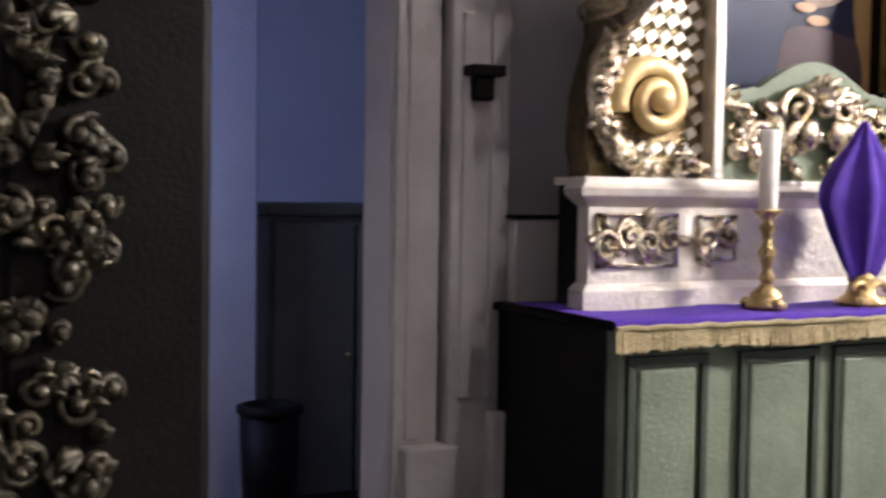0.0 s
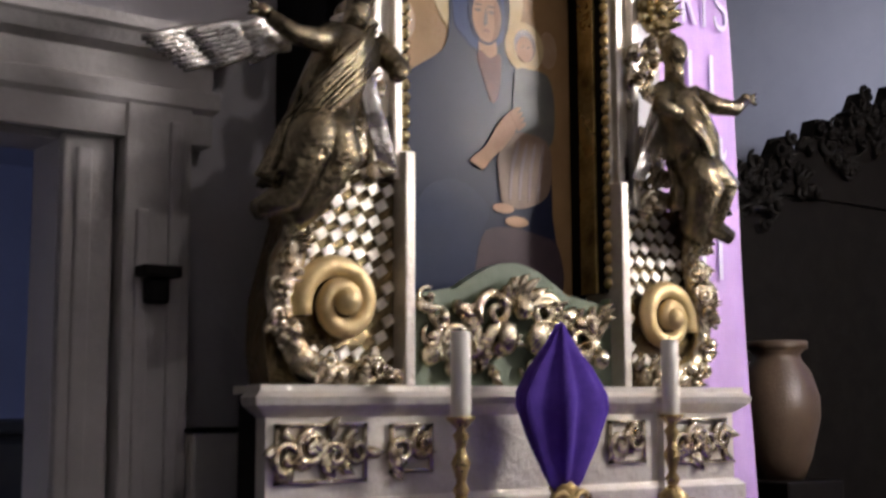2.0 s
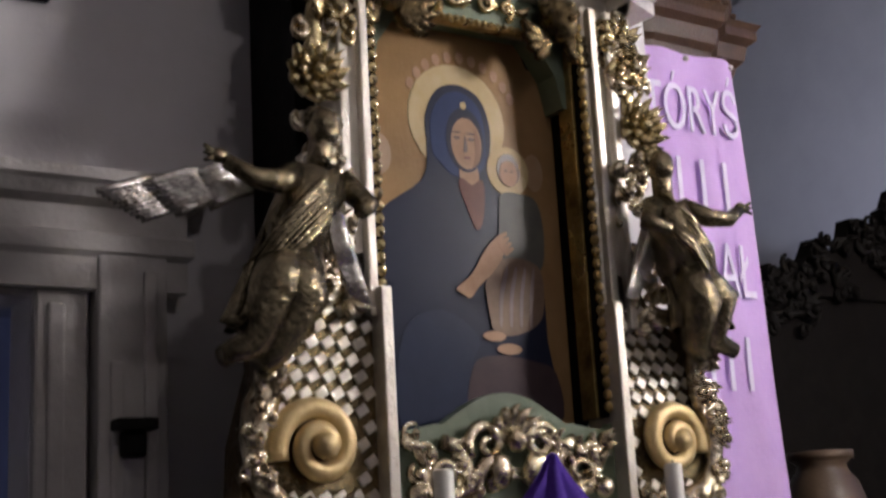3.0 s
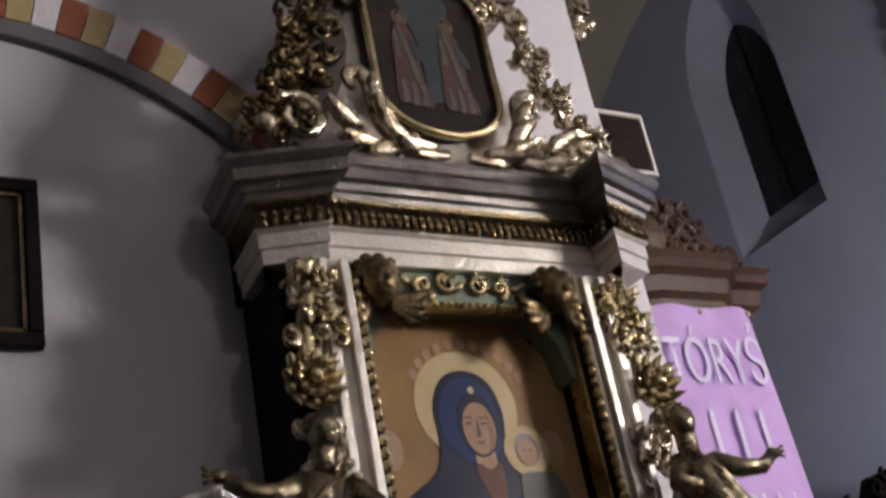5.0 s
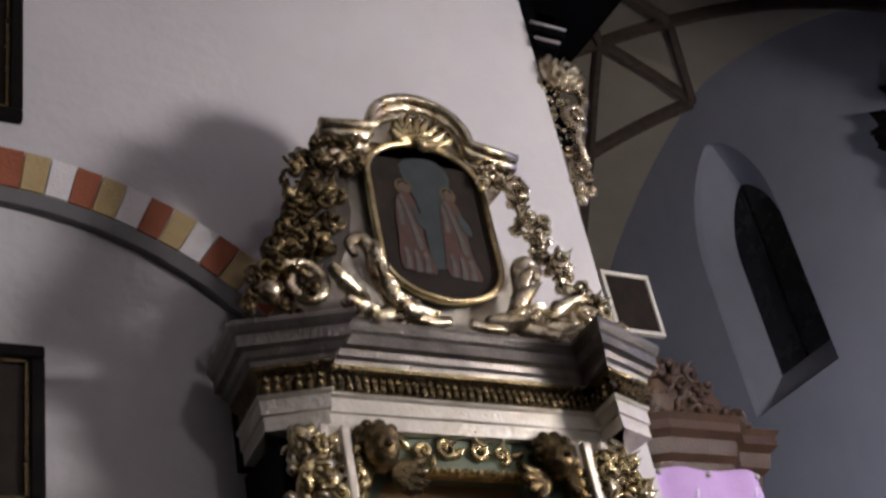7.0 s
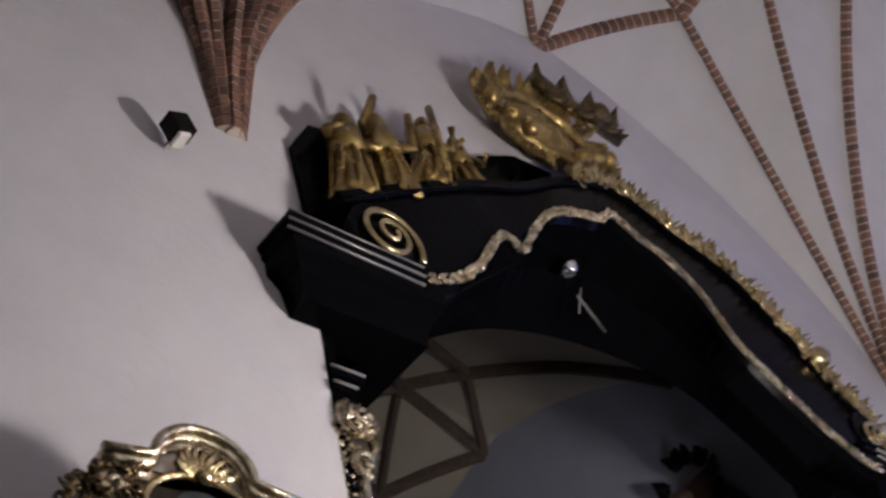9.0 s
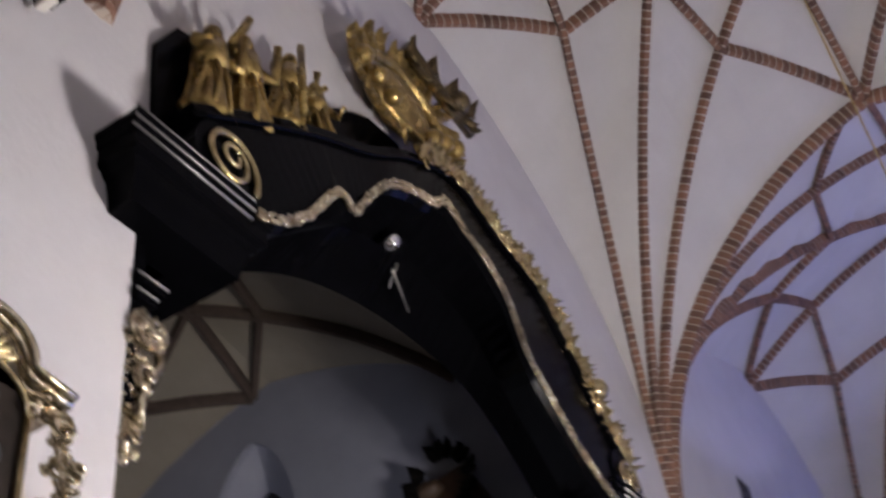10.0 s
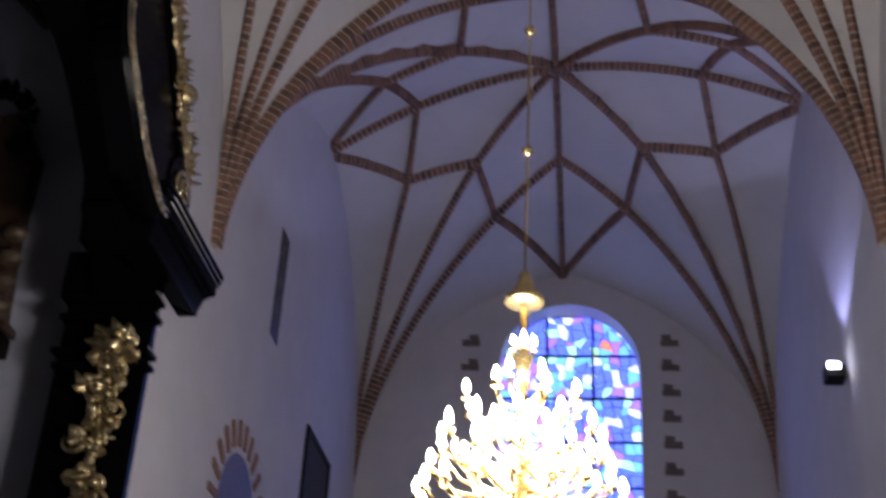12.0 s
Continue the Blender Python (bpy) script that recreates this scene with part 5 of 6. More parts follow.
for k in range(170):
    t = k / 169
    if 0.02 < t < 0.98:
        x, z = sample(upc, t)
        if x < 4.5:
            continue
        leaf(bm, (x, FY + 0.03, z - 0.1), pi / 2 + r.uniform(-1.0, 1.0), r.uniform(0.12, 0.24), 0.035, r.uniform(-1, 1), 0.05)
        curl(bm, (x + r.uniform(-0.1, 0.1), FY + 0.02, z + r.uniform(-0.08, 0.08)), r.uniform(0.05, 0.1), 0.022, r)
ball(bm, (7.55, FY - 0.02, 9.23), 0.13, 9)
tagged(P2("crest_foliage", bm, PALEGOLD, "gilt carved foliage along the crest", True), kind="stuff")
bm = lathe(B(), [(0, 0), (0.09, 0), (0.09, 0.025), (0.06, 0.05), (0.04, 0.07), (0, 0.08)], n=16, m=pose(4.42, 0.02, 9.34, 150, 0, 0))
P2("boss", bm, mat("polished_silver", (0.8, 0.8, 0.8), 0.15, 0.95), "shining silver boss", True)
bm = B()
tube(bm, [(4.52, 0.1, 9.12), (5.12, 0.34, 9.14)], 0.011, 5)
tube(bm, [(4.62, 0.1, 9.26), (4.60, 0.2, 9.02)], 0.008, 5)
P2("wire", bm, SILVERLINE, "thin pale rod and cross-bar under the boss", True)


bk = [(1.40, 8.2), (1.36, 9.1), (1.55, 9.45), (1.9, 9.55), (2.3, 9.6), (2.7, 9.85), (3.1, 9.95), (3.6, 10.35), (4.1, 10.65), (4.6, 10.7), (4.6, 9.8), (3.0, 8.6)]
P2("crest_board", plate(B(), bk, -0.06, -0.005), BLACK, "black board behind the figures")


def saint(x, z, h, seed, lean=0.0, y=-0.12):
    bm = B()
    s = h / 1.0
    drape(bm, (x, y, z + 0.62 * s), 0.10 * s, 0.22 * s, 0.62 * s, seed, (lean, 0))
    limb(bm, [(x, y, z + 0.55 * s), (x - lean * 0.3, y, z + 0.8 * s)], 0.13 * s, 0.12 * s, 12)
    ball(bm, (x - lean * 0.4, y - 0.02, z + 0.95 * s), 0.085 * s, 9, (0.9, 0.95, 1.15))
    ball(bm, (x - lean * 0.4, y - 0.05, z + 0.90 * s), 0.06 * s, 7)
    r = rng(seed)
    for sx in (-1, 1):
        a = r.uniform(-0.1, 0.35)
        limb(bm, [(x + sx * 0.12 * s, y, z + 0.78 * s), (x + sx * 0.25 * s, y - 0.1, z + (0.62 + a * 0.3) * s), (x + sx * 0.18 * s, y - 0.2, z + (0.68 + a) * s)], 0.055 * s, 0.03 * s)
    for k in range(8):
        a = k * 0.8
        tube(bm, [(x + 0.1 * s * cos(a), y + 0.09 * s * sin(a), z + 0.75 * s), (x + 0.16 * s * cos(a + 0.6), y + 0.14 * s * sin(a + 0.6), z + 0.4 * s), (x + 0.2 * s * cos(a + 0.3) + lean, y + 0.16 * s * sin(a + 0.3), z + 0.05)], 0.022 * s, 6)
    ob = obj("saint_statue", bm, OLDGOLD, None, True)
    tagged(ob, "gilt carved robed figure standing on the black arch", "statue", "figures on the black arch")


for x, zz, h, sd, ln in ((1.80, 8.56, 1.0, 1, 0.0), (2.2, 8.80, 0.98, 2, 0.08), (2.72, 9.18, 0.95, 3, -0.05), (3.14, 9.42, 0.68, 4, 0.15)):
    saint(x, zz, h, sd, ln, -0.16)
staff = B()
tube(staff, [(2.60, -0.42, 9.15), (2.62, -0.40, 10.0)], 0.035, 8)
P2("staff", staff, OLDGOLD, "gilt staff beside a figure", True)
bm = B()
for k in range(64):
    r = rng(k)
    a = r.uniform(0, 6.28)
    leaf(bm, (4.75 + 0.72 * cos(a), -0.15, 10.98 + 0.46 * sin(a)), a + r.uniform(-0.5, 0.5), 0.28, 0.07, r.uniform(-1, 1), 0.06)
tube(bm, [(4.75 + 0.62 * cos(2 * pi * k / 24), -0.2, 10.98 + 0.40 * sin(2 * pi * k / 24)) for k in range(25)], 0.06, 8)
ball(bm, (4.75, -0.12, 10.98), 0.52, 10, (1, 0.35, 0.7))
for sx in (-1, 1):
    for k in range(3):
        ball(bm, (4.75 + sx * (0.35 + 0.22 * k), -0.3, 10.65 + 0.1 * k), 0.10, 7)
bmesh.ops.translate(bm, verts=bm.verts[:], vec=(-0.22, 0, 0.22))
tagged(P2("cartouche", bm, OLDGOLD, "gilt carved cartouche in a wreath", True), kind="stuff")
bm = B()
limb(bm, [(4.45, -0.3, 11.62), (5.65, -0.3, 11.30)], 0.08, 0.05)
ball(bm, (5.35, -0.34, 11.52), 0.15, 9)
for k in range(6):
    leaf(bm, (4.6 + 0.2 * k, -0.3, 11.5), 1.6 + 0.5 * (-1) ** k, 0.26, 0.07, 0.5, 0.06)
    leaf(bm, (4.6 + 0.2 * k, -0.3, 11.45), -1.5 + 0.4 * (-1) ** k, 0.24, 0.06, 0.5, 0.06)
for k in range(5):
    tube(bm, spiral((4.65 + 0.22 * k, -0.27, 11.5), 0.11, 0.02, 1.2, k, 1, 16, 0.03), 0.03, 6)
tube(bm, [(5.25 + 0.12 * cos(2 * pi * k / 16), -0.3, 11.42 + 0.12 * sin(2 * pi * k / 16)) for k in range(17)], 0.045, 7)
bmesh.ops.translate(bm, verts=bm.verts[:], vec=(0.08, 0, 0.33))
P2("crown_ornament", bm, BRONZE, "dark carved ornament crowning the cartouche", True)

# gilt festoon down the pier edge and the right pier
def festoon(x, y, ztop, zbot, s, seed, material, label):
    th = thing("festoon", label, "carving", (x, y, ztop), "gilt festoons on the piers")
    bm = B()
    r = rng(seed)
    tube(bm, [(0.0 + 0.04 * sin(4 * t), -0.02, -(ztop - zbot) * t) for t in [k / 12 for k in range(13)]], 0.035 * s, 7)
    foliage(bm, [(r.uniform(-0.10, 0.13) * s, -0.03, -(ztop - zbot) * r.random() ** 1.4) for k in range(60)], r, 1.6 * s)
    part("foliage", bm, material, th, "", True)
    bm = B()
    for k in range(9):
        a = k * 0.7
        leaf(bm, (0.06, -0.05, -0.15), a, 0.19 * s, 0.05 * s, 0.4, 0.05)
    ball(bm, (0.06, -0.09, -0.15), 0.075 * s, 8)
    part("shell", bm, material, th, "", True)
    part("drop", ball(B(), (0.0, -0.04, -(ztop - zbot)), 0.06 * s, 8, (1, 0.8, 1.4)), material, th, "", True)
    return th


fp = festoon(1.44, 0.06, 6.62, 5.62, 0.62, 4, CARVED, "silver and gold carved festoon hanging on the pier edge")
bm = B()
tube(bm, spiral((0.10, -0.08, -0.10), 0.15, 0.03, 1.5, 2.2, 1, 34, 0.05), lambda t: 0.04 * (1.1 - 0.5 * t), 8)
tube(bm, spiral((0.08, -0.08, -0.42), 0.10, 0.02, 1.3, -1.2, -1, 28, 0.04), lambda t: 0.032 * (1.1 - 0.5 * t), 8)
tube(bm, [(0.20, -0.06, -0.16), (0.19, -0.08, -0.30), (0.10, -0.09, -0.42), (0.06, -0.08, -0.60), (0.09, -0.06, -0.78)], lambda t: 0.04 * (1 - 0.5 * t), 8)
part("scroll", bm, CARVED, fp, "large gilt volute", True)
festoon(8.62, 0.36, 7.05, 5.0, 1.5, 6, PALEGOLD, "gilt carved festoon hanging below the black arch").rotation_euler = (0, 0, -pi / 2)

# ---------------------------------------------------------------- chandelier
chan = thing("chandelier", "large lit brass chandelier with many candle bulbs", "chandelier", (CHX, CHY, 0))
ZC = 4.45
bm = lathe(B(), [(0, -1.0), (0.06, -0.95), (0.10, -0.8), (0.05, -0.7), (0.14, -0.5), (0.18, -0.35), (0.06, -0.2), (0.05, 0.1), (0.10, 0.2), (0.04, 0.35), (0.035, 0.8), (0.07, 0.9), (0.03, 1.0), (0.025, 1.3), (0.0, 1.32)], n=20)
bmesh.ops.translate(bm, verts=bm.verts[:], vec=(0, 0, ZC))
part("stem", bm, CRYSTAL, chan, "", True)
bm = lathe(B(), [(0.02, 1.33), (0.12, 1.34), (0.145, 1.36), (0.14, 1.39), (0.09, 1.43), (0.085, 1.47), (0.06, 1.50), (0.05, 1.55), (0.03, 1.60), (0, 1.61)], n=20)
bmesh.ops.translate(bm, verts=bm.verts[:], vec=(0, 0, ZC))
part("canopy", bm, CRYSTAL, chan, "brass bell at the top of the stem", True)
for count, rad, z, s in ((16, 0.64, -0.44, 0.8), (18, 0.68, -0.14, 0.8), (12, 0.60, 0.08, 0.8), (12, 0.54, 0.28, 0.8), (9, 0.38, 0.12, 0.8), (8, 0.40, 0.55, 0.75), (6, 0.24, 0.36, 0.75), (5, 0.19, 0.72, 0.7), (4, 0.07, 0.98, 0.6)):
    for k in range(count):
        a = 2 * pi * k / count + rad
        ca, sa = cos(a), sin(a)
        bm = B()
        tube(bm, [(0.04 * ca, 0.04 * sa, ZC + z - 0.1), (rad * 0.35 * ca, rad * 0.35 * sa, ZC + z - 0.22 * s), (rad * 0.75 * ca, rad * 0.75 * sa, ZC + z - 0.16 * s), (rad * ca, rad * sa, ZC + z)], 0.014, 6, up=(-sa, ca, 0))
        lathe(bm, [(0.0, -0.01), (0.05 * s, 0.0), (0.055 * s, 0.012), (0.02, 0.02), (0.018, 0.08 * s)], (rad * ca, rad * sa, ZC + z), 10)
        arm = part("arm", bm, CRYSTAL, chan, "", True)
        bm = lathe(B(), [(0.0, 0.07 * s), (0.024 * s, 0.075 * s), (0.034 * s, 0.108 * s), (0.030 * s, 0.14 * s), (0.010, 0.19 * s), (0, 0.212 * s)], (rad * ca, rad * sa, ZC + z), 10)
        part("bulb", bm, BULB, arm, "lit flame-shaped bulb", True)
bm = B()
tube(bm, [(0, 0, ZC + 1.5), (0, 0, 17.4)], 0.009, 5)
part("chain", bm, CRYSTAL, chan)
for z in (7.1, 8.26):
    part("chain_ball", ball(B(), (0, 0, z), 0.045, 8), CRYSTAL, chan, "small shining brass ball", True)

SMALLER = Matrix.Translation((0, 0, 1.68)) @ Matrix.Scale(0.851, 4) @ Matrix.Translation((0, 0, -1.68))
for ob in chan.children_recursive:
    ob.data.transform(SMALLER)

# ---------------------------------------------------------------- stained glass window
win = thing("window_1", "blue stained glass window with a rounded head", "window", (EX + 0.5, WY, WZ0), kind="structure")
GL = []
for nm, c in (("blue", (0.10, 0.16, 0.95)), ("violet", (0.30, 0.16, 0.85)), ("pale", (0.55, 0.65, 1.0)), ("cyan", (0.15, 0.45, 0.9)), ("green", (0.35, 0.75, 0.55)), ("red", (0.8, 0.2, 0.15))):
    GL.append(mat(nm + "_glass", c, 0.2, emit=c, strength=3.0, second=tuple(0.7 * v for v in c), scale=5))
r = rng(12)
cols_n, rows_n = 15, 40
gy = [[WY - WW + 2 * WW * i / cols_n + (r.uniform(-0.08, 0.08) if 0 < i < cols_n else 0) for i in range(cols_n + 1)] for j in range(rows_n + 1)]
gz = [[WZ0 + (WZS + WW - WZ0) * j / rows_n + r.uniform(-0.085, 0.085) for i in range(cols_n + 1)] for j in range(rows_n + 1)]


def inside(y, z):
    if z <= WZS:
        return y, z
    d = hypot(y - WY, z - WZS)
    return (y, z) if d <= WW else (WY + (y - WY) * WW / d, WZS + (z - WZS) * WW / d)


low_panes = {}
for j in range(rows_n):
    for i in range(cols_n):
        quad = [inside(gy[b][a], gz[b][a]) for a, b in ((i, j), (i + 1, j), (i + 1, j + 1), (i, j + 1))]
        cy, cz = sum(q[0] for q in quad) / 4, sum(q[1] for q in quad) / 4
        area = abs(sum(quad[k][0] * quad[(k + 1) % 4][1] - quad[(k + 1) % 4][0] * quad[k][1] for k in range(4))) / 2
        if area < 0.004:
            continue
        quad = [(cy + (q[0] - cy) * 0.90, cz + (q[1] - cz) * 0.90) for q in quad]
        w = r.random()
        g = GL[0] if w < 0.50 else GL[1] if w < 0.66 else GL[2] if w < 0.82 else GL[3] if w < 0.95 else GL[4] if w < 0.993 else GL[5]
        if j >= 20:
            P("pane", plate_x(B(), quad, EX + 0.49, EX + 0.505), g, win)
        else:
            plate_x(low_panes.setdefault(g.name, B()), quad, EX + 0.49, EX + 0.505)
for nm in low_panes:
    tagged(P("lower_panes", low_panes[nm], bpy.data.materials[nm], win), kind="stuff")
bm = B()
plate_x(bm, hole, EX + 0.51, EX + 0.53)
P("lead", bm, LEAD, win, "black leading")
bm = B()
for k in (1, 2):
    y = WY - WW + 2 * WW * k / 3
    box(bm, EX + 0.44, EX + 0.5, y - 0.025, y + 0.025, WZ0, WZS + sqrt(WW * WW - (y - WY) ** 2))
for z in [WZ0 + 0.9 * k for k in range(1, 8)]:
    w = WW if z < WZS else sqrt(max(0, WW * WW - (z - WZS) ** 2))
    if w > 0.2:
        box(bm, EX + 0.45, EX + 0.5, WY - w, WY + w, z - 0.02, z + 0.02)
P("window_frame", bm, LEAD, win, "dark iron window bars")
bm = B()
for sy in (-1, 1):
    for k in range(9 if sy < 0 else 2):
        z = 12.30 - k * 0.52
        box(bm, EX - 0.03, EX + 0.02, WY + sy * 1.92 - 0.17, WY + sy * 1.92 + 0.17, z, z + 0.13, 0.01)
        box(bm, EX - 0.03, EX + 0.02, WY + sy * 1.86 - 0.09, WY + sy * 1.86 + 0.09, z + 0.13, z + 0.24, 0.01)
qu = obj("quoin_bricks", bm, mat("dark_quoin_brick", (0.22, 0.185, 0.17), 0.9, second=(0.13, 0.11, 0.10), scale=7, bump=0.3))
tagged(qu, "exposed dark bricks beside the chancel window", "bricks", kind="structure")

# ---------------------------------------------------------------- door surround, side room, wall by the altar
door = thing("door_1", "open doorway in a moulded pale stone surround", "doorway", (-2.2, 0, 0), kind="structure")
for x0, x1, d, z0, z1 in ((-1.60, -1.42, 0.05, 0, 2.55), (-1.56, -1.50, 0.065, 0.7, 2.5), (-1.40, -1.15, 0.10, 0, 2.72), (-1.36, -1.31, 0.115, 0.85, 2.3), (-1.24, -1.19, 0.115, 0.85, 2.62), (-2.95, -2.75, 0.05, 0, 2.55), (-3.25, -2.97, 0.10, 0, 2.72)):
    P("pilaster", box(B(), x0, x1, -d, 0.002, z0, z1, 0.01), STONE, door)
P("plinth", box(B(), -1.24, -1.09, -0.16, 0.0, 0, 0.80, 0.012), STONE, door)
P("plinth", box(B(), -1.58, -1.36, -0.13, 0.0, 0, 0.68, 0.012), STONE, door)
lint = [(0.0, 2.55), (0.05, 2.55), (0.05, 2.66), (0.07, 2.68), (0.07, 2.74), (0.05, 2.75), (0.05, 2.84), (0.10, 2.86), (0.14, 2.90), (0.16, 2.91), (0.16, 2.95), (0.0, 2.95)]
P("lintel", sweep(B(), lint, [(-3.3, 0.0), (-3.3, -0.04), (-1.12, -0.04), (-1.12, 0.0)]), STONE, door, "moulded stone lintel with a cornice")
brk = B()
box(brk, -1.36, -1.22, -0.19, -0.1, 2.06, 2.10, 0.006)
box(brk, -1.33, -1.25, -0.16, -0.1, 1.97, 2.06, 0.012)
tagged(obj("wall_bracket", brk, DARKWOOD), "small dark wooden bracket on the door pilaster", "bracket")
nb = thing("notice_box", "small pale wall box with a dark rim", "box", (-1.02, -0.03, 1.37))
part("box", box(B(), -0.13, 0.13, -0.12, 0.03, -0.16, 0.16, 0.008), WAX, nb)
part("rim", box(B(), -0.14, 0.14, -0.125, 0.03, 0.16, 0.175, 0.003), DARKWOOD, nb, "dark top rim")

bm = B()
box(bm, -4.2, -4.1, TH, 3.7, 0, 3.1)
box(bm, 0.2, 0.3, TH, 3.7, 0, 3.1)
box(bm, -4.2, 0.3, 3.6, 3.7, 0, 3.1)
tagged(obj("wall_side_room", bm, BLUEROOM), "plain plaster walls of the dark side room", "wall", kind="structure")
tagged(obj("ceiling_side_room", box(B(), -4.2, 0.3, TH, 3.7, 3.1, 3.2), BLUEROOM), "plain ceiling of the side room", "ceiling", kind="structure")
tagged(obj("pier_side_room", box(B(), -1.92, -1.60, 1.5, 1.75, 0, 3.1, 0.01), BLUEROOM), "pale pier inside the side room", "pier", kind="structure")
cab = thing("cabinet", "tall grey-green cabinet in the dark side room", "cabinet", (-1.08, 1.9, 0))
part("body", box(B(), -0.42, 0.5, -0.28, 0.3, 0.06, 1.5, 0.012), OLIVE, cab)
part("cornice", box(B(), -0.45, 0.53, -0.31, 0.3, 1.5, 1.56, 0.012), OLIVE, cab)
for x0, x1 in ((-0.40, 0.03), (0.05, 0.48)):
    d = part("door", box(B(), x0, x1, -0.305, -0.28, 0.1, 1.46, 0.008), OLIVE, cab)
    part("handle", ball(B(), ((x1 - 0.04) if x0 < 0 else x0 + 0.04, -0.32, 0.8), 0.015, 6), GOLD, d, "small brass knob", True)
part("foot", box(B(), -0.42, 0.5, -0.26, 0.3, 0, 0.06), DARKWOOD, cab)
binn = thing("waste_bin", "dark upright bin inside the doorway", "bin", (-1.62, 1.25, 0))
part("body", lathe(B(), [(0, 0), (0.12, 0), (0.14, 0.6), (0.12, 0.6), (0.10, 0.02), (0, 0.02)], n=20), DARKWOOD, binn, "", True)
part("rim", lathe(B(), [(0.14, 0.59), (0.155, 0.60), (0.155, 0.63), (0.12, 0.64), (0.12, 0.59)], n=20), DARKWOOD, binn, "", True)

col = thing("carved_post", "dark carved wooden post with worn gilt foliage", "post", (-2.95, -1.0, 0))
part("shaft", box(B(), -0.2, 0.33, -0.12, 0.12, 0, 2.9, 0.03), DARKWOOD, col)
part("base", box(B(), -0.26, 0.38, -0.17, 0.17, 0, 0.25, 0.02), DARKWOOD, col)
part("cap", box(B(), -0.26, 0.38, -0.17, 0.17, 2.9, 3.0, 0.02), DARKWOOD, col)
bm = B()
r = rng(8)
foliage(bm, [(r.uniform(-0.24, 0.06), -0.13, r.uniform(0.2, 2.8)) for k in range(170)], r, 1.0)
tagged(part("foliage", bm, BLACKGILT, col, "worn dark gilt foliage", True), kind="stuff")

# the banded brick arch on the wall
ba = thing("wall_arch", "blind wall arch of red, yellow and white bricks", "arch", (-1.85, 0, 3.3), kind="structure")
R0, R1, NV, STEP = 1.77, 1.97, 31, 0.0575
for k in range(NV):
    a0, a1 = 2.38 - STEP * k, 2.38 - STEP * (k + 1)
    g = 0.0015
    q = [(R0 * cos(a0 - g), R0 * sin(a0 - g)), (R1 * cos(a0 - g), R1 * sin(a0 - g)), (R1 * cos(a1 + g), R1 * sin(a1 + g)), (R0 * cos(a1 + g), R0 * sin(a1 + g))]
    part("brick", plate(B(), q, -0.05, 0.02), VOUSS[k % 3], ba)
# flat band coloured dark for the shade on the arch's underside
ring = [(cos(2.38 - STEP * NV * k / 30), sin(2.38 - STEP * NV * k / 30)) for k in range(31)]
part("intrados", plate(B(), [(x * 1.69, z * 1.69) for x, z in ring] + [(x * 1.768, z * 1.768) for x, z in ring[::-1]], -0.044, 0.02), DIMWASH, ba, "inner band, dark grey for the shade under the arch")


def picture(x0, x1, z0, z1, y, label, canvas=OLDPAINT, frame_m=DARKWOOD, w=0.06):
    p = thing("framed_picture", label, "picture", ((x0 + x1) / 2, y, (z0 + z1) / 2), "pictures on the wall")
    hx, hz = (x1 - x0) / 2, (z1 - z0) / 2
    part("canvas", box(B(), -hx + w, hx - w, -0.02, -0.004, -hz + w, hz - w), canvas, p)
    for a, b, c, d in ((-hx, hx, hz - w, hz), (-hx, hx, -hz, -hz + w), (-hx, -hx + w, -hz + w, hz - w), (hx - w, hx, -hz + w, hz - w)):
        part("frame_side", box(B(), a, b, -0.05, 0.0, c, d, 0.01), frame_m, p)
    for a, b, c, d in ((-hx + w, hx - w, hz - w - 0.015, hz - w), (-hx + w, hx - w, -hz + w, -hz + w + 0.015), (-hx + w, -hx + w + 0.015, -hz + w, hz - w), (hx - w - 0.015, hx - w, -hz + w, hz - w)):
        part("inner_slip", box(B(), a, b, -0.035, -0.002, c, d), BRONZE, p, "dull gilt slip")
    return p


picture(-2.15, -1.555, 3.60, 4.305, 0.0, "dark oil painting in a black and gilt frame")
picture(-2.30, -1.64, 5.44, 6.30, 0.0, "dark framed painting high on the wall")

fl = thing("floodlight", "small black floodlight on a bracket by the vault springing", "lamp", (0.30, 0, 8.45))
part("housing", box(B(), -0.08, 0.08, -0.24, -0.10, -0.07, 0.10, 0.01, Matrix.Rotation(radians(-25), 4, "Y")), DARKWOOD, fl)
part("arm", box(B(), -0.02, 0.02, -0.12, 0.0, -0.03, 0.01, 0.004), STONE, fl)
part("lens_hood", box(B(), -0.07, 0.03, -0.22, -0.09, -0.10, -0.06, 0.012, Matrix.Rotation(radians(-25), 4, "Y")), WAX, fl, "pale lamp front")
fl2 = thing("floodlight", "lit floodlight on the south wall of the chancel", "lamp", (13.1, -7.74, 8.65))
part("housing", box(B(), -0.14, 0.14, 0.05, 0.3, -0.1, 0.1, 0.015), DARKWOOD, fl2)
part("arm", box(B(), -0.03, 0.03, 0.0, 0.06, -0.04, 0.04, 0.004), STONE, fl2)
part("glass", box(B(), -0.10, 0.06, 0.10, 0.26, -0.02, 0.06, 0.02, Matrix.Translation((-0.1, 0.02, 0.04))), FLOODGLOW, fl2, "glowing lamp glass")

st = thing("side_table", "small table under a white cloth beside the altar", "table", (1.75, -0.75, 0))
part("cloth", box(B(), -0.42, 0.42, -0.3, 0.3, 0.75, 1.08, 0.02), WAX, st, "white linen cloth")
for x in (-0.36, 0.36):
    for y in (-0.25, 0.25):
        part("leg", box(B(), x - 0.025, x + 0.025, y - 0.025, y + 0.025, 0, 0.76, 0.004), DARKWOOD, st)

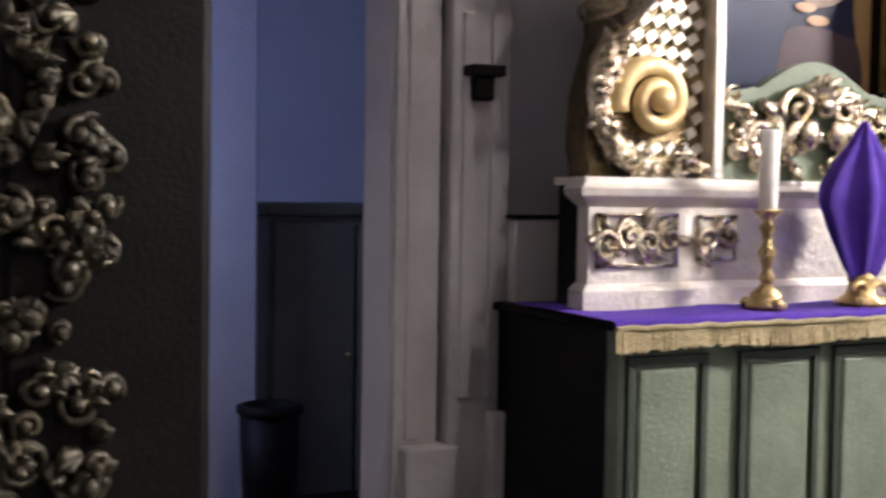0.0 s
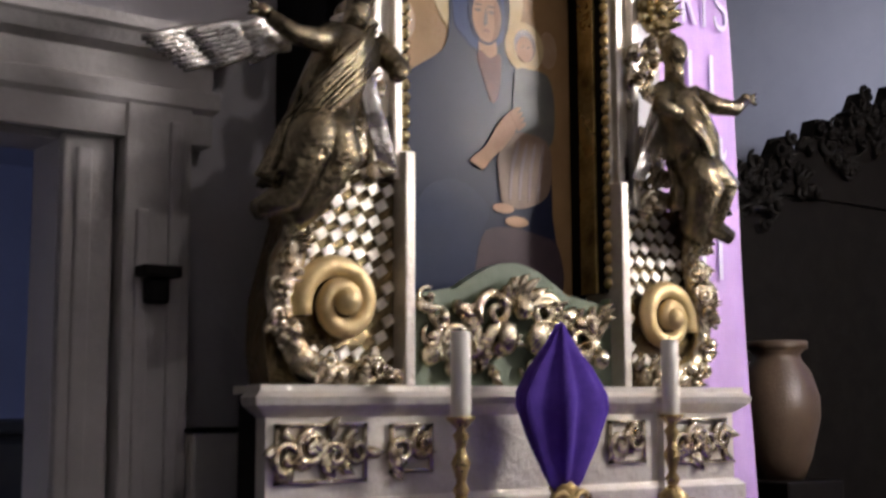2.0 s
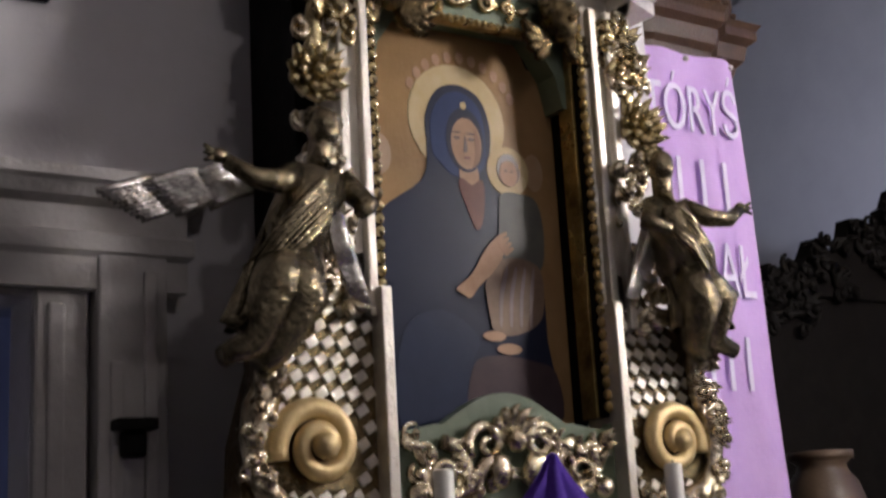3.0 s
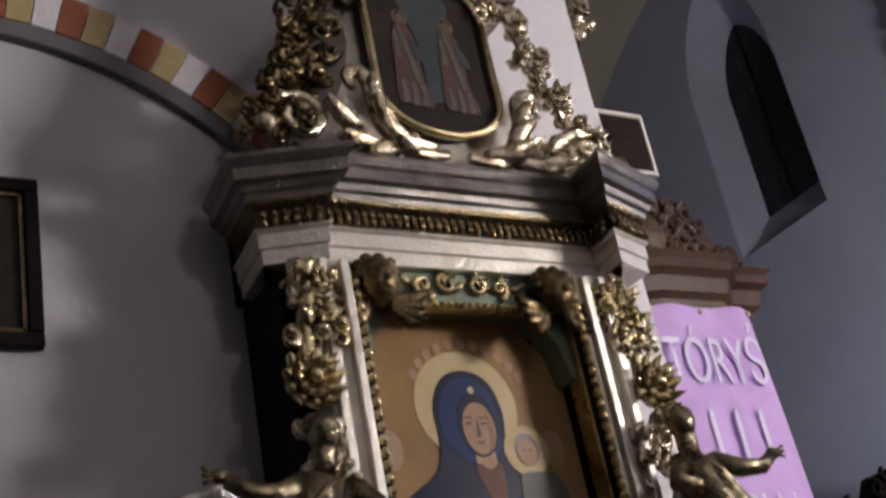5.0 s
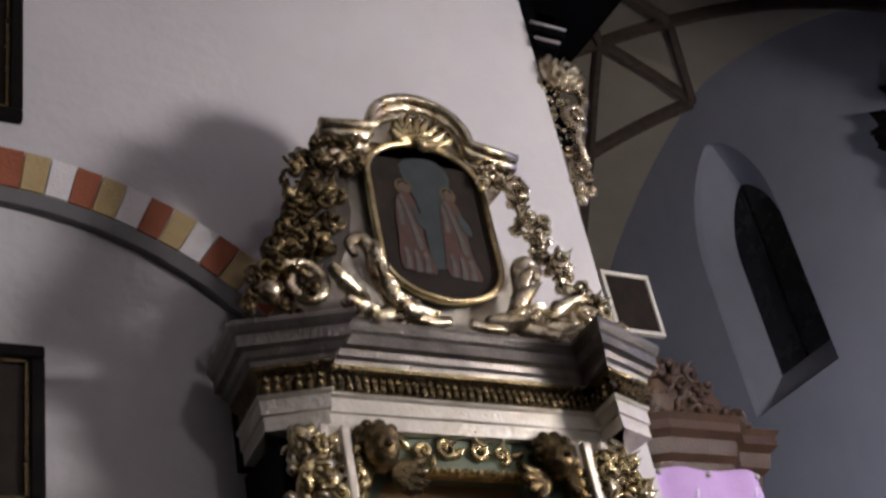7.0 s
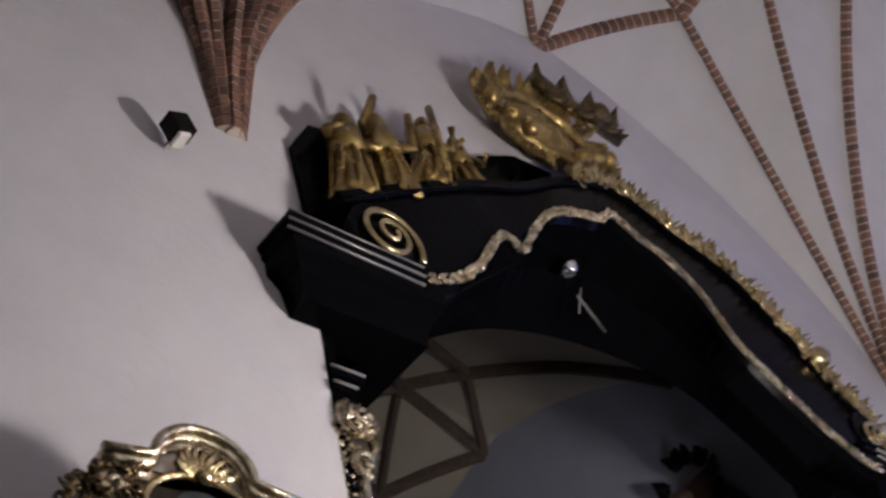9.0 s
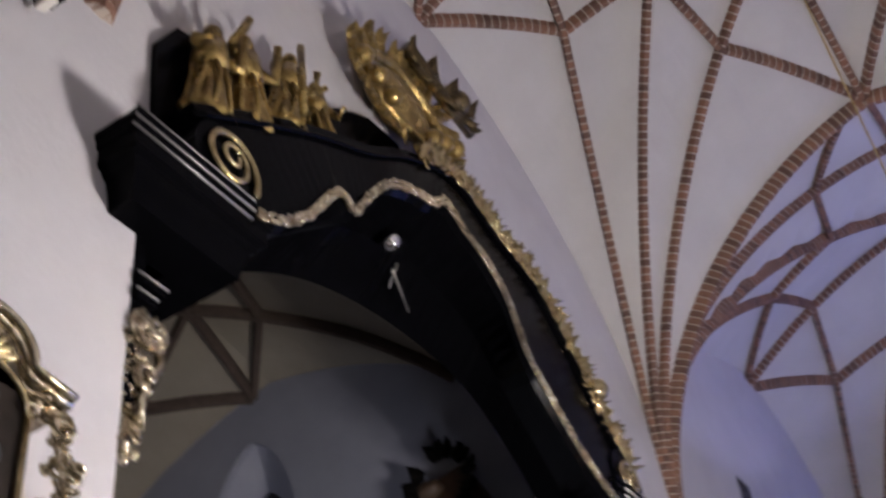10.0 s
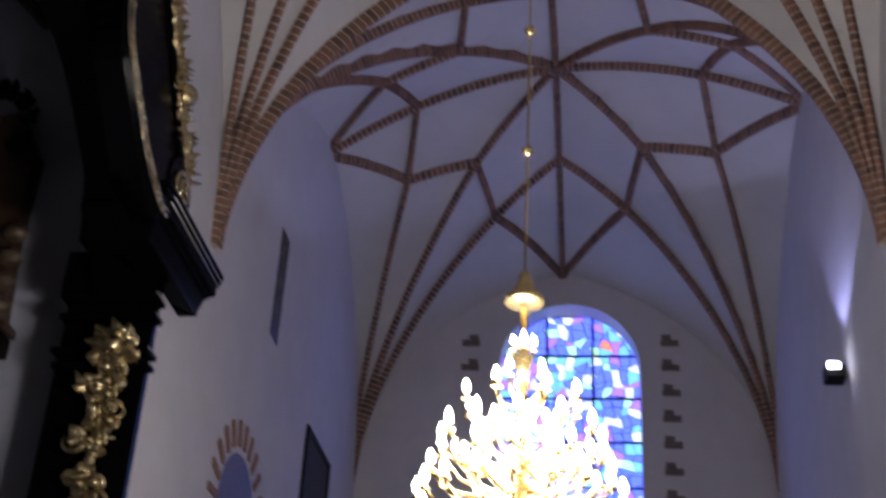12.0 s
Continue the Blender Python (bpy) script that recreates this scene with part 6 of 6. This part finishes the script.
# ---------------------------------------------------------------- aisle
cf = thing("confessional", "tall carved dark oak confessional with a stepped cornice", "confessional", (2.85, 1.7, 0))
part("body", box(B(), -0.52, 0.50, -0.42, 0.5, 0, 4.6, 0.02), WOOD, cf)
cpf = [(-0.3, 4.55), (0.0, 4.55), (0.02, 4.62), (0.06, 4.66), (0.08, 4.76), (0.13, 4.80), (0.13, 4.86), (0.16, 4.90), (-0.3, 4.90)]
part("cornice", sweep(B(), cpf, [(-0.62, 0.4), (-0.62, -0.35), (-0.25, -0.50), (0.25, -0.50), (0.40, -0.36), (0.62, -0.36), (0.62, 0.4)]), WOOD, cf, "stepped oak cornice")
crest = [(-0.6, 4.88)] + [(-0.6 + 1.2 * k / 24, 4.95 + 0.5 * sin(pi * k / 24) ** 1.2 + 0.03 * sin(k * 2.3)) for k in range(25)] + [(0.6, 4.88)]
part("crest", plate(B(), crest, -0.42, -0.34), WOOD, cf, "carved oak crest")
bm = B()
r = rng(14)
foliage(bm, [(x, -0.43, 4.92 + r.random() * 0.5 * sin(pi * (x + 0.6) / 1.2)) for x in [r.uniform(-0.58, 0.58) for k in range(80)]], r, 1.3)
tagged(part("crest_carving", bm, WOOD, cf, "carved oak foliage", True), kind="stuff")
part("crest_oval", ball(B(), (-0.12, -0.44, 5.12), 0.13, 10, (0.85, 0.3, 1.1)), CLAY, cf, "plain oval shield", True)

bn = thing("banner", "pink cloth banner with pale lettering hung from the confessional", "banner", (2.83, 1.16, 0))
bm = B()
g = []
for j in range(25):
    z = 0.95 + (4.55 - 0.95) * j / 24
    g.append([bm.verts.new((-0.44 + (0.86 + 0.17 * (24 - j) / 24) * i / 20, 0.012 * sin(i * 0.9 + 0.3 * j) + (0.02 * sin(i * 0.63) if j > 21 else 0), z + (0.02 * abs(sin(i * pi / 10)) if j == 24 else 0))) for i in range(21)])
for a, b in zip(g, g[1:]):
    for i in range(20):
        bm.faces.new((a[i], a[i + 1], b[i + 1], b[i]))
part("cloth", bm, BANNER, bn, "", True)
for x in (-0.4, 0.0, 0.4):
    part("hook", ball(B(), (x, -0.02, 4.52), 0.02, 6), STONE, bn, "small metal hook", True)
def lettering(text, x, z, width, height):
    """One line of raised print on the banner, narrow tall capitals."""
    cu = bpy.data.curves.new("lettering", "FONT")
    cu.body, cu.extrude = text, 0.004
    tmp = bpy.data.objects.new("lettering", cu)
    me = bpy.data.meshes.new_from_object(tmp)
    bpy.data.objects.remove(tmp)
    xs, zs = [v.co.x for v in me.vertices], [v.co.y for v in me.vertices]
    fx, fz = width / (max(xs) - min(xs)), height / (max(zs) - min(zs))
    for v in me.vertices:
        v.co = (x + (v.co.x - min(xs)) * fx, -0.03 - v.co.z, z + (v.co.y - min(zs)) * fz)
    me.materials.clear()
    me.materials.append(LETTER)
    ob = new("lettering", me)
    ob.parent = bn
    ob["label"] = "pale printed capitals"


lettering("TÓRYŚ", -0.40, 4.02, 0.80, 0.42)
lettering("PIAŁ", -0.10, 2.98, 0.50, 0.34)
for z, h, n in ((3.52, 0.33, 4), (2.4, 0.33, 5)):
    for k in range(n):
        x = -0.38 + 0.8 / n * k
        part("lettering_bar", box(B(), x, x + 0.035, -0.028, -0.022, z, z + h), LETTER, bn, "pale printed bar")

jar = thing("jar", "large brown earthenware jar on a dark plinth", "jar", (4.15, 1.55, 1.10))
part("body", lathe(B(), [(0, 0), (0.16, 0), (0.22, 0.15), (0.285, 0.42), (0.285, 0.56), (0.23, 0.74), (0.17, 0.82), (0.16, 0.86), (0.2, 0.9), (0.2, 0.94), (0.15, 0.94), (0.13, 0.86), (0.0, 0.5)], n=32), CLAY, jar, "", True)
part("rim", lathe(B(), [(0.165, 0.88), (0.215, 0.90), (0.215, 0.95), (0.15, 0.955), (0.15, 0.88)], n=32), CLAY, jar, "rolled rim", True)
tagged(obj("plinth", box(B(), 3.85, 4.45, 1.25, 1.85, 0, 1.10, 0.015), DARKWOOD), "dark wooden plinth under the jar", "plinth")

stl = thing("choir_stall", "dark carved choir stall with a scrolled crest", "stall", (6.6, 2.9, 0))
part("back", box(B(), -1.7, 2.2, -0.3, 0.3, 0, 3.4, 0.02), DARKWOOD, stl)
crest = [(-1.7, 3.38)] + [(-1.7 + 3.9 * k / 40, 3.45 + 0.95 * min(1, k / 22) + 0.12 * sin(k * 1.1) + 0.06 * sin(k * 2.7)) for k in range(41)] + [(2.2, 3.38)]
part("crest", plate(B(), crest, -0.35, -0.2), DARKWOOD, stl, "dark scrolled crest")
bm = B()
r = rng(15)
foliage(bm, [(crest[i][0], -0.37, crest[i][1] - r.uniform(-0.06, 0.4)) for i in [r.randrange(1, 40) for k in range(150)]], r, 1.8)
tagged(part("crest_carving", bm, DARKWOOD, stl, "", True), kind="stuff")

wp = thing("framed_picture", "dark picture in a white frame standing on the confessional", "picture", (3.41, 2.0, 6.38))
part("canvas", box(B(), -0.21, 0.21, -0.03, 0.0, -0.26, 0.26), OLDPAINT, wp)
for a, b, c, d in ((-0.235, 0.235, 0.245, 0.28), (-0.235, 0.235, -0.28, -0.245), (-0.235, -0.20, -0.245, 0.245), (0.20, 0.235, -0.245, 0.245)):
    part("frame_side", box(B(), a, b, -0.045, 0.0, c, d, 0.005), WAX, wp, "white frame side")
part("stand", box(B(), -0.12, 0.0, -0.02, 0.04, -1.80, -0.2, 0.005), WOOD, wp, "dark wooden stand")

# dark window of the aisle's end wall
aw = thing("window_2", "dark pointed window deep in a splayed recess", "window", (XE + 0.60, WINY, 8.5), kind="structure")
P("pane", plate_x(B(), inner, XE + 0.60, XE + 0.63), DARKOPENING, aw, "black unlit glass")
P("mullion", box(B(), XE + 0.57, XE + 0.60, WINY + 0.49, WINY + 0.51, 8.80, 11.65), LEAD, aw)

# carved wing with scalloped edges high on the end wall
ge = thing("carved_wing", "dark carved oak wing with scalloped edges on the end wall", "carving", (XE - 0.30, 2.4, 7.4))
part("board", plate_x(B(), [(0.42, 0.0), (0.36, 1.1), (0.30, 2.0), (0.12, 2.7), (-0.2, 2.75), (-0.5, 2.2), (-0.48, 1.2), (-0.56, 0.0)], 0.05, 0.30), WOOD, ge)
part("shelf", box(B(), -0.02, 0.30, -0.66, 0.62, -0.08, 0.02, 0.01), WOOD, ge, "oak ledge")
part("console", box(B(), 0.0, 0.30, -0.62, -0.42, -0.32, -0.08, 0.02), DARKWOOD, ge)
for k in range(9):
    t = k / 8
    part("scallop", ball(B(), (0.02, 0.52 - 0.13 * t - 0.14 * t ** 4, 0.16 + 0.30 * k), 0.15, 8, (0.9, 1.25, 0.85)), CLAY, ge, "brown carved scallop", True)
for k in range(4):
    part("scallop", ball(B(), (0.02, -0.52, 0.2 + 0.30 * k), 0.12, 8, (0.9, 1.2, 0.85)), CLAY, ge, "brown carved scallop", True)
bm = B()
r = rng(19)
for k in range(26):
    a = r.uniform(0, 6.28)
    leaf(bm, (-0.05 + 0.3 * cos(a), 0.0, 2.55 + 0.35 * sin(a)), a + r.uniform(-0.5, 0.5), 0.26, 0.07, r.uniform(-1, 1), 0.05)
bmesh.ops.transform(bm, matrix=Matrix.Rotation(-pi / 2, 4, "Z"), verts=bm.verts[:])
tagged(part("leaves", bm, DARKWOOD, ge, "dark carved leaves", True), kind="stuff")

# ---------------------------------------------------------------- chancel wall
bm = B()
na = thing("niche_bricks", "exposed bricks round a blind arch in the chancel wall", "arch", (12.5, 0, 6.4), kind="structure")
for k in range(13):
    a = pi * k / 12
    q = Matrix.Translation((1.1 * cos(a), 0, 1.05 * sin(a))) @ Matrix.Rotation(pi / 2 - a, 4, "Y")
    part("brick", box(B(), -0.05, 0.05, -0.03, 0.02, -0.17, 0.17, 0.006, q), BRICK, na)
# flat dark sheet put in for the shade inside the door niche
part("opening_shade", plate(B(), [(0.85 * cos(pi * k / 20), 0.8 * sin(pi * k / 20)) for k in range(21)] + [(-0.85, -1.5), (0.85, -1.5)], -0.004, 0.01), WOOD, na, "dark flat sheet for the shaded door niche under the arch")
picture(15.75, 17.6, 6.6, 8.95, 0.0, "tall dark painting in a black frame on the chancel wall", w=0.1)
# flat dark strip put in for the shade of a wall niche
tagged(obj("niche_shade", box(B(), 13.0, 13.45, -0.006, 0.01, 9.2, 10.9), DARKOPENING), "narrow dark strip for a shaded niche in the chancel wall", "window", kind="structure")
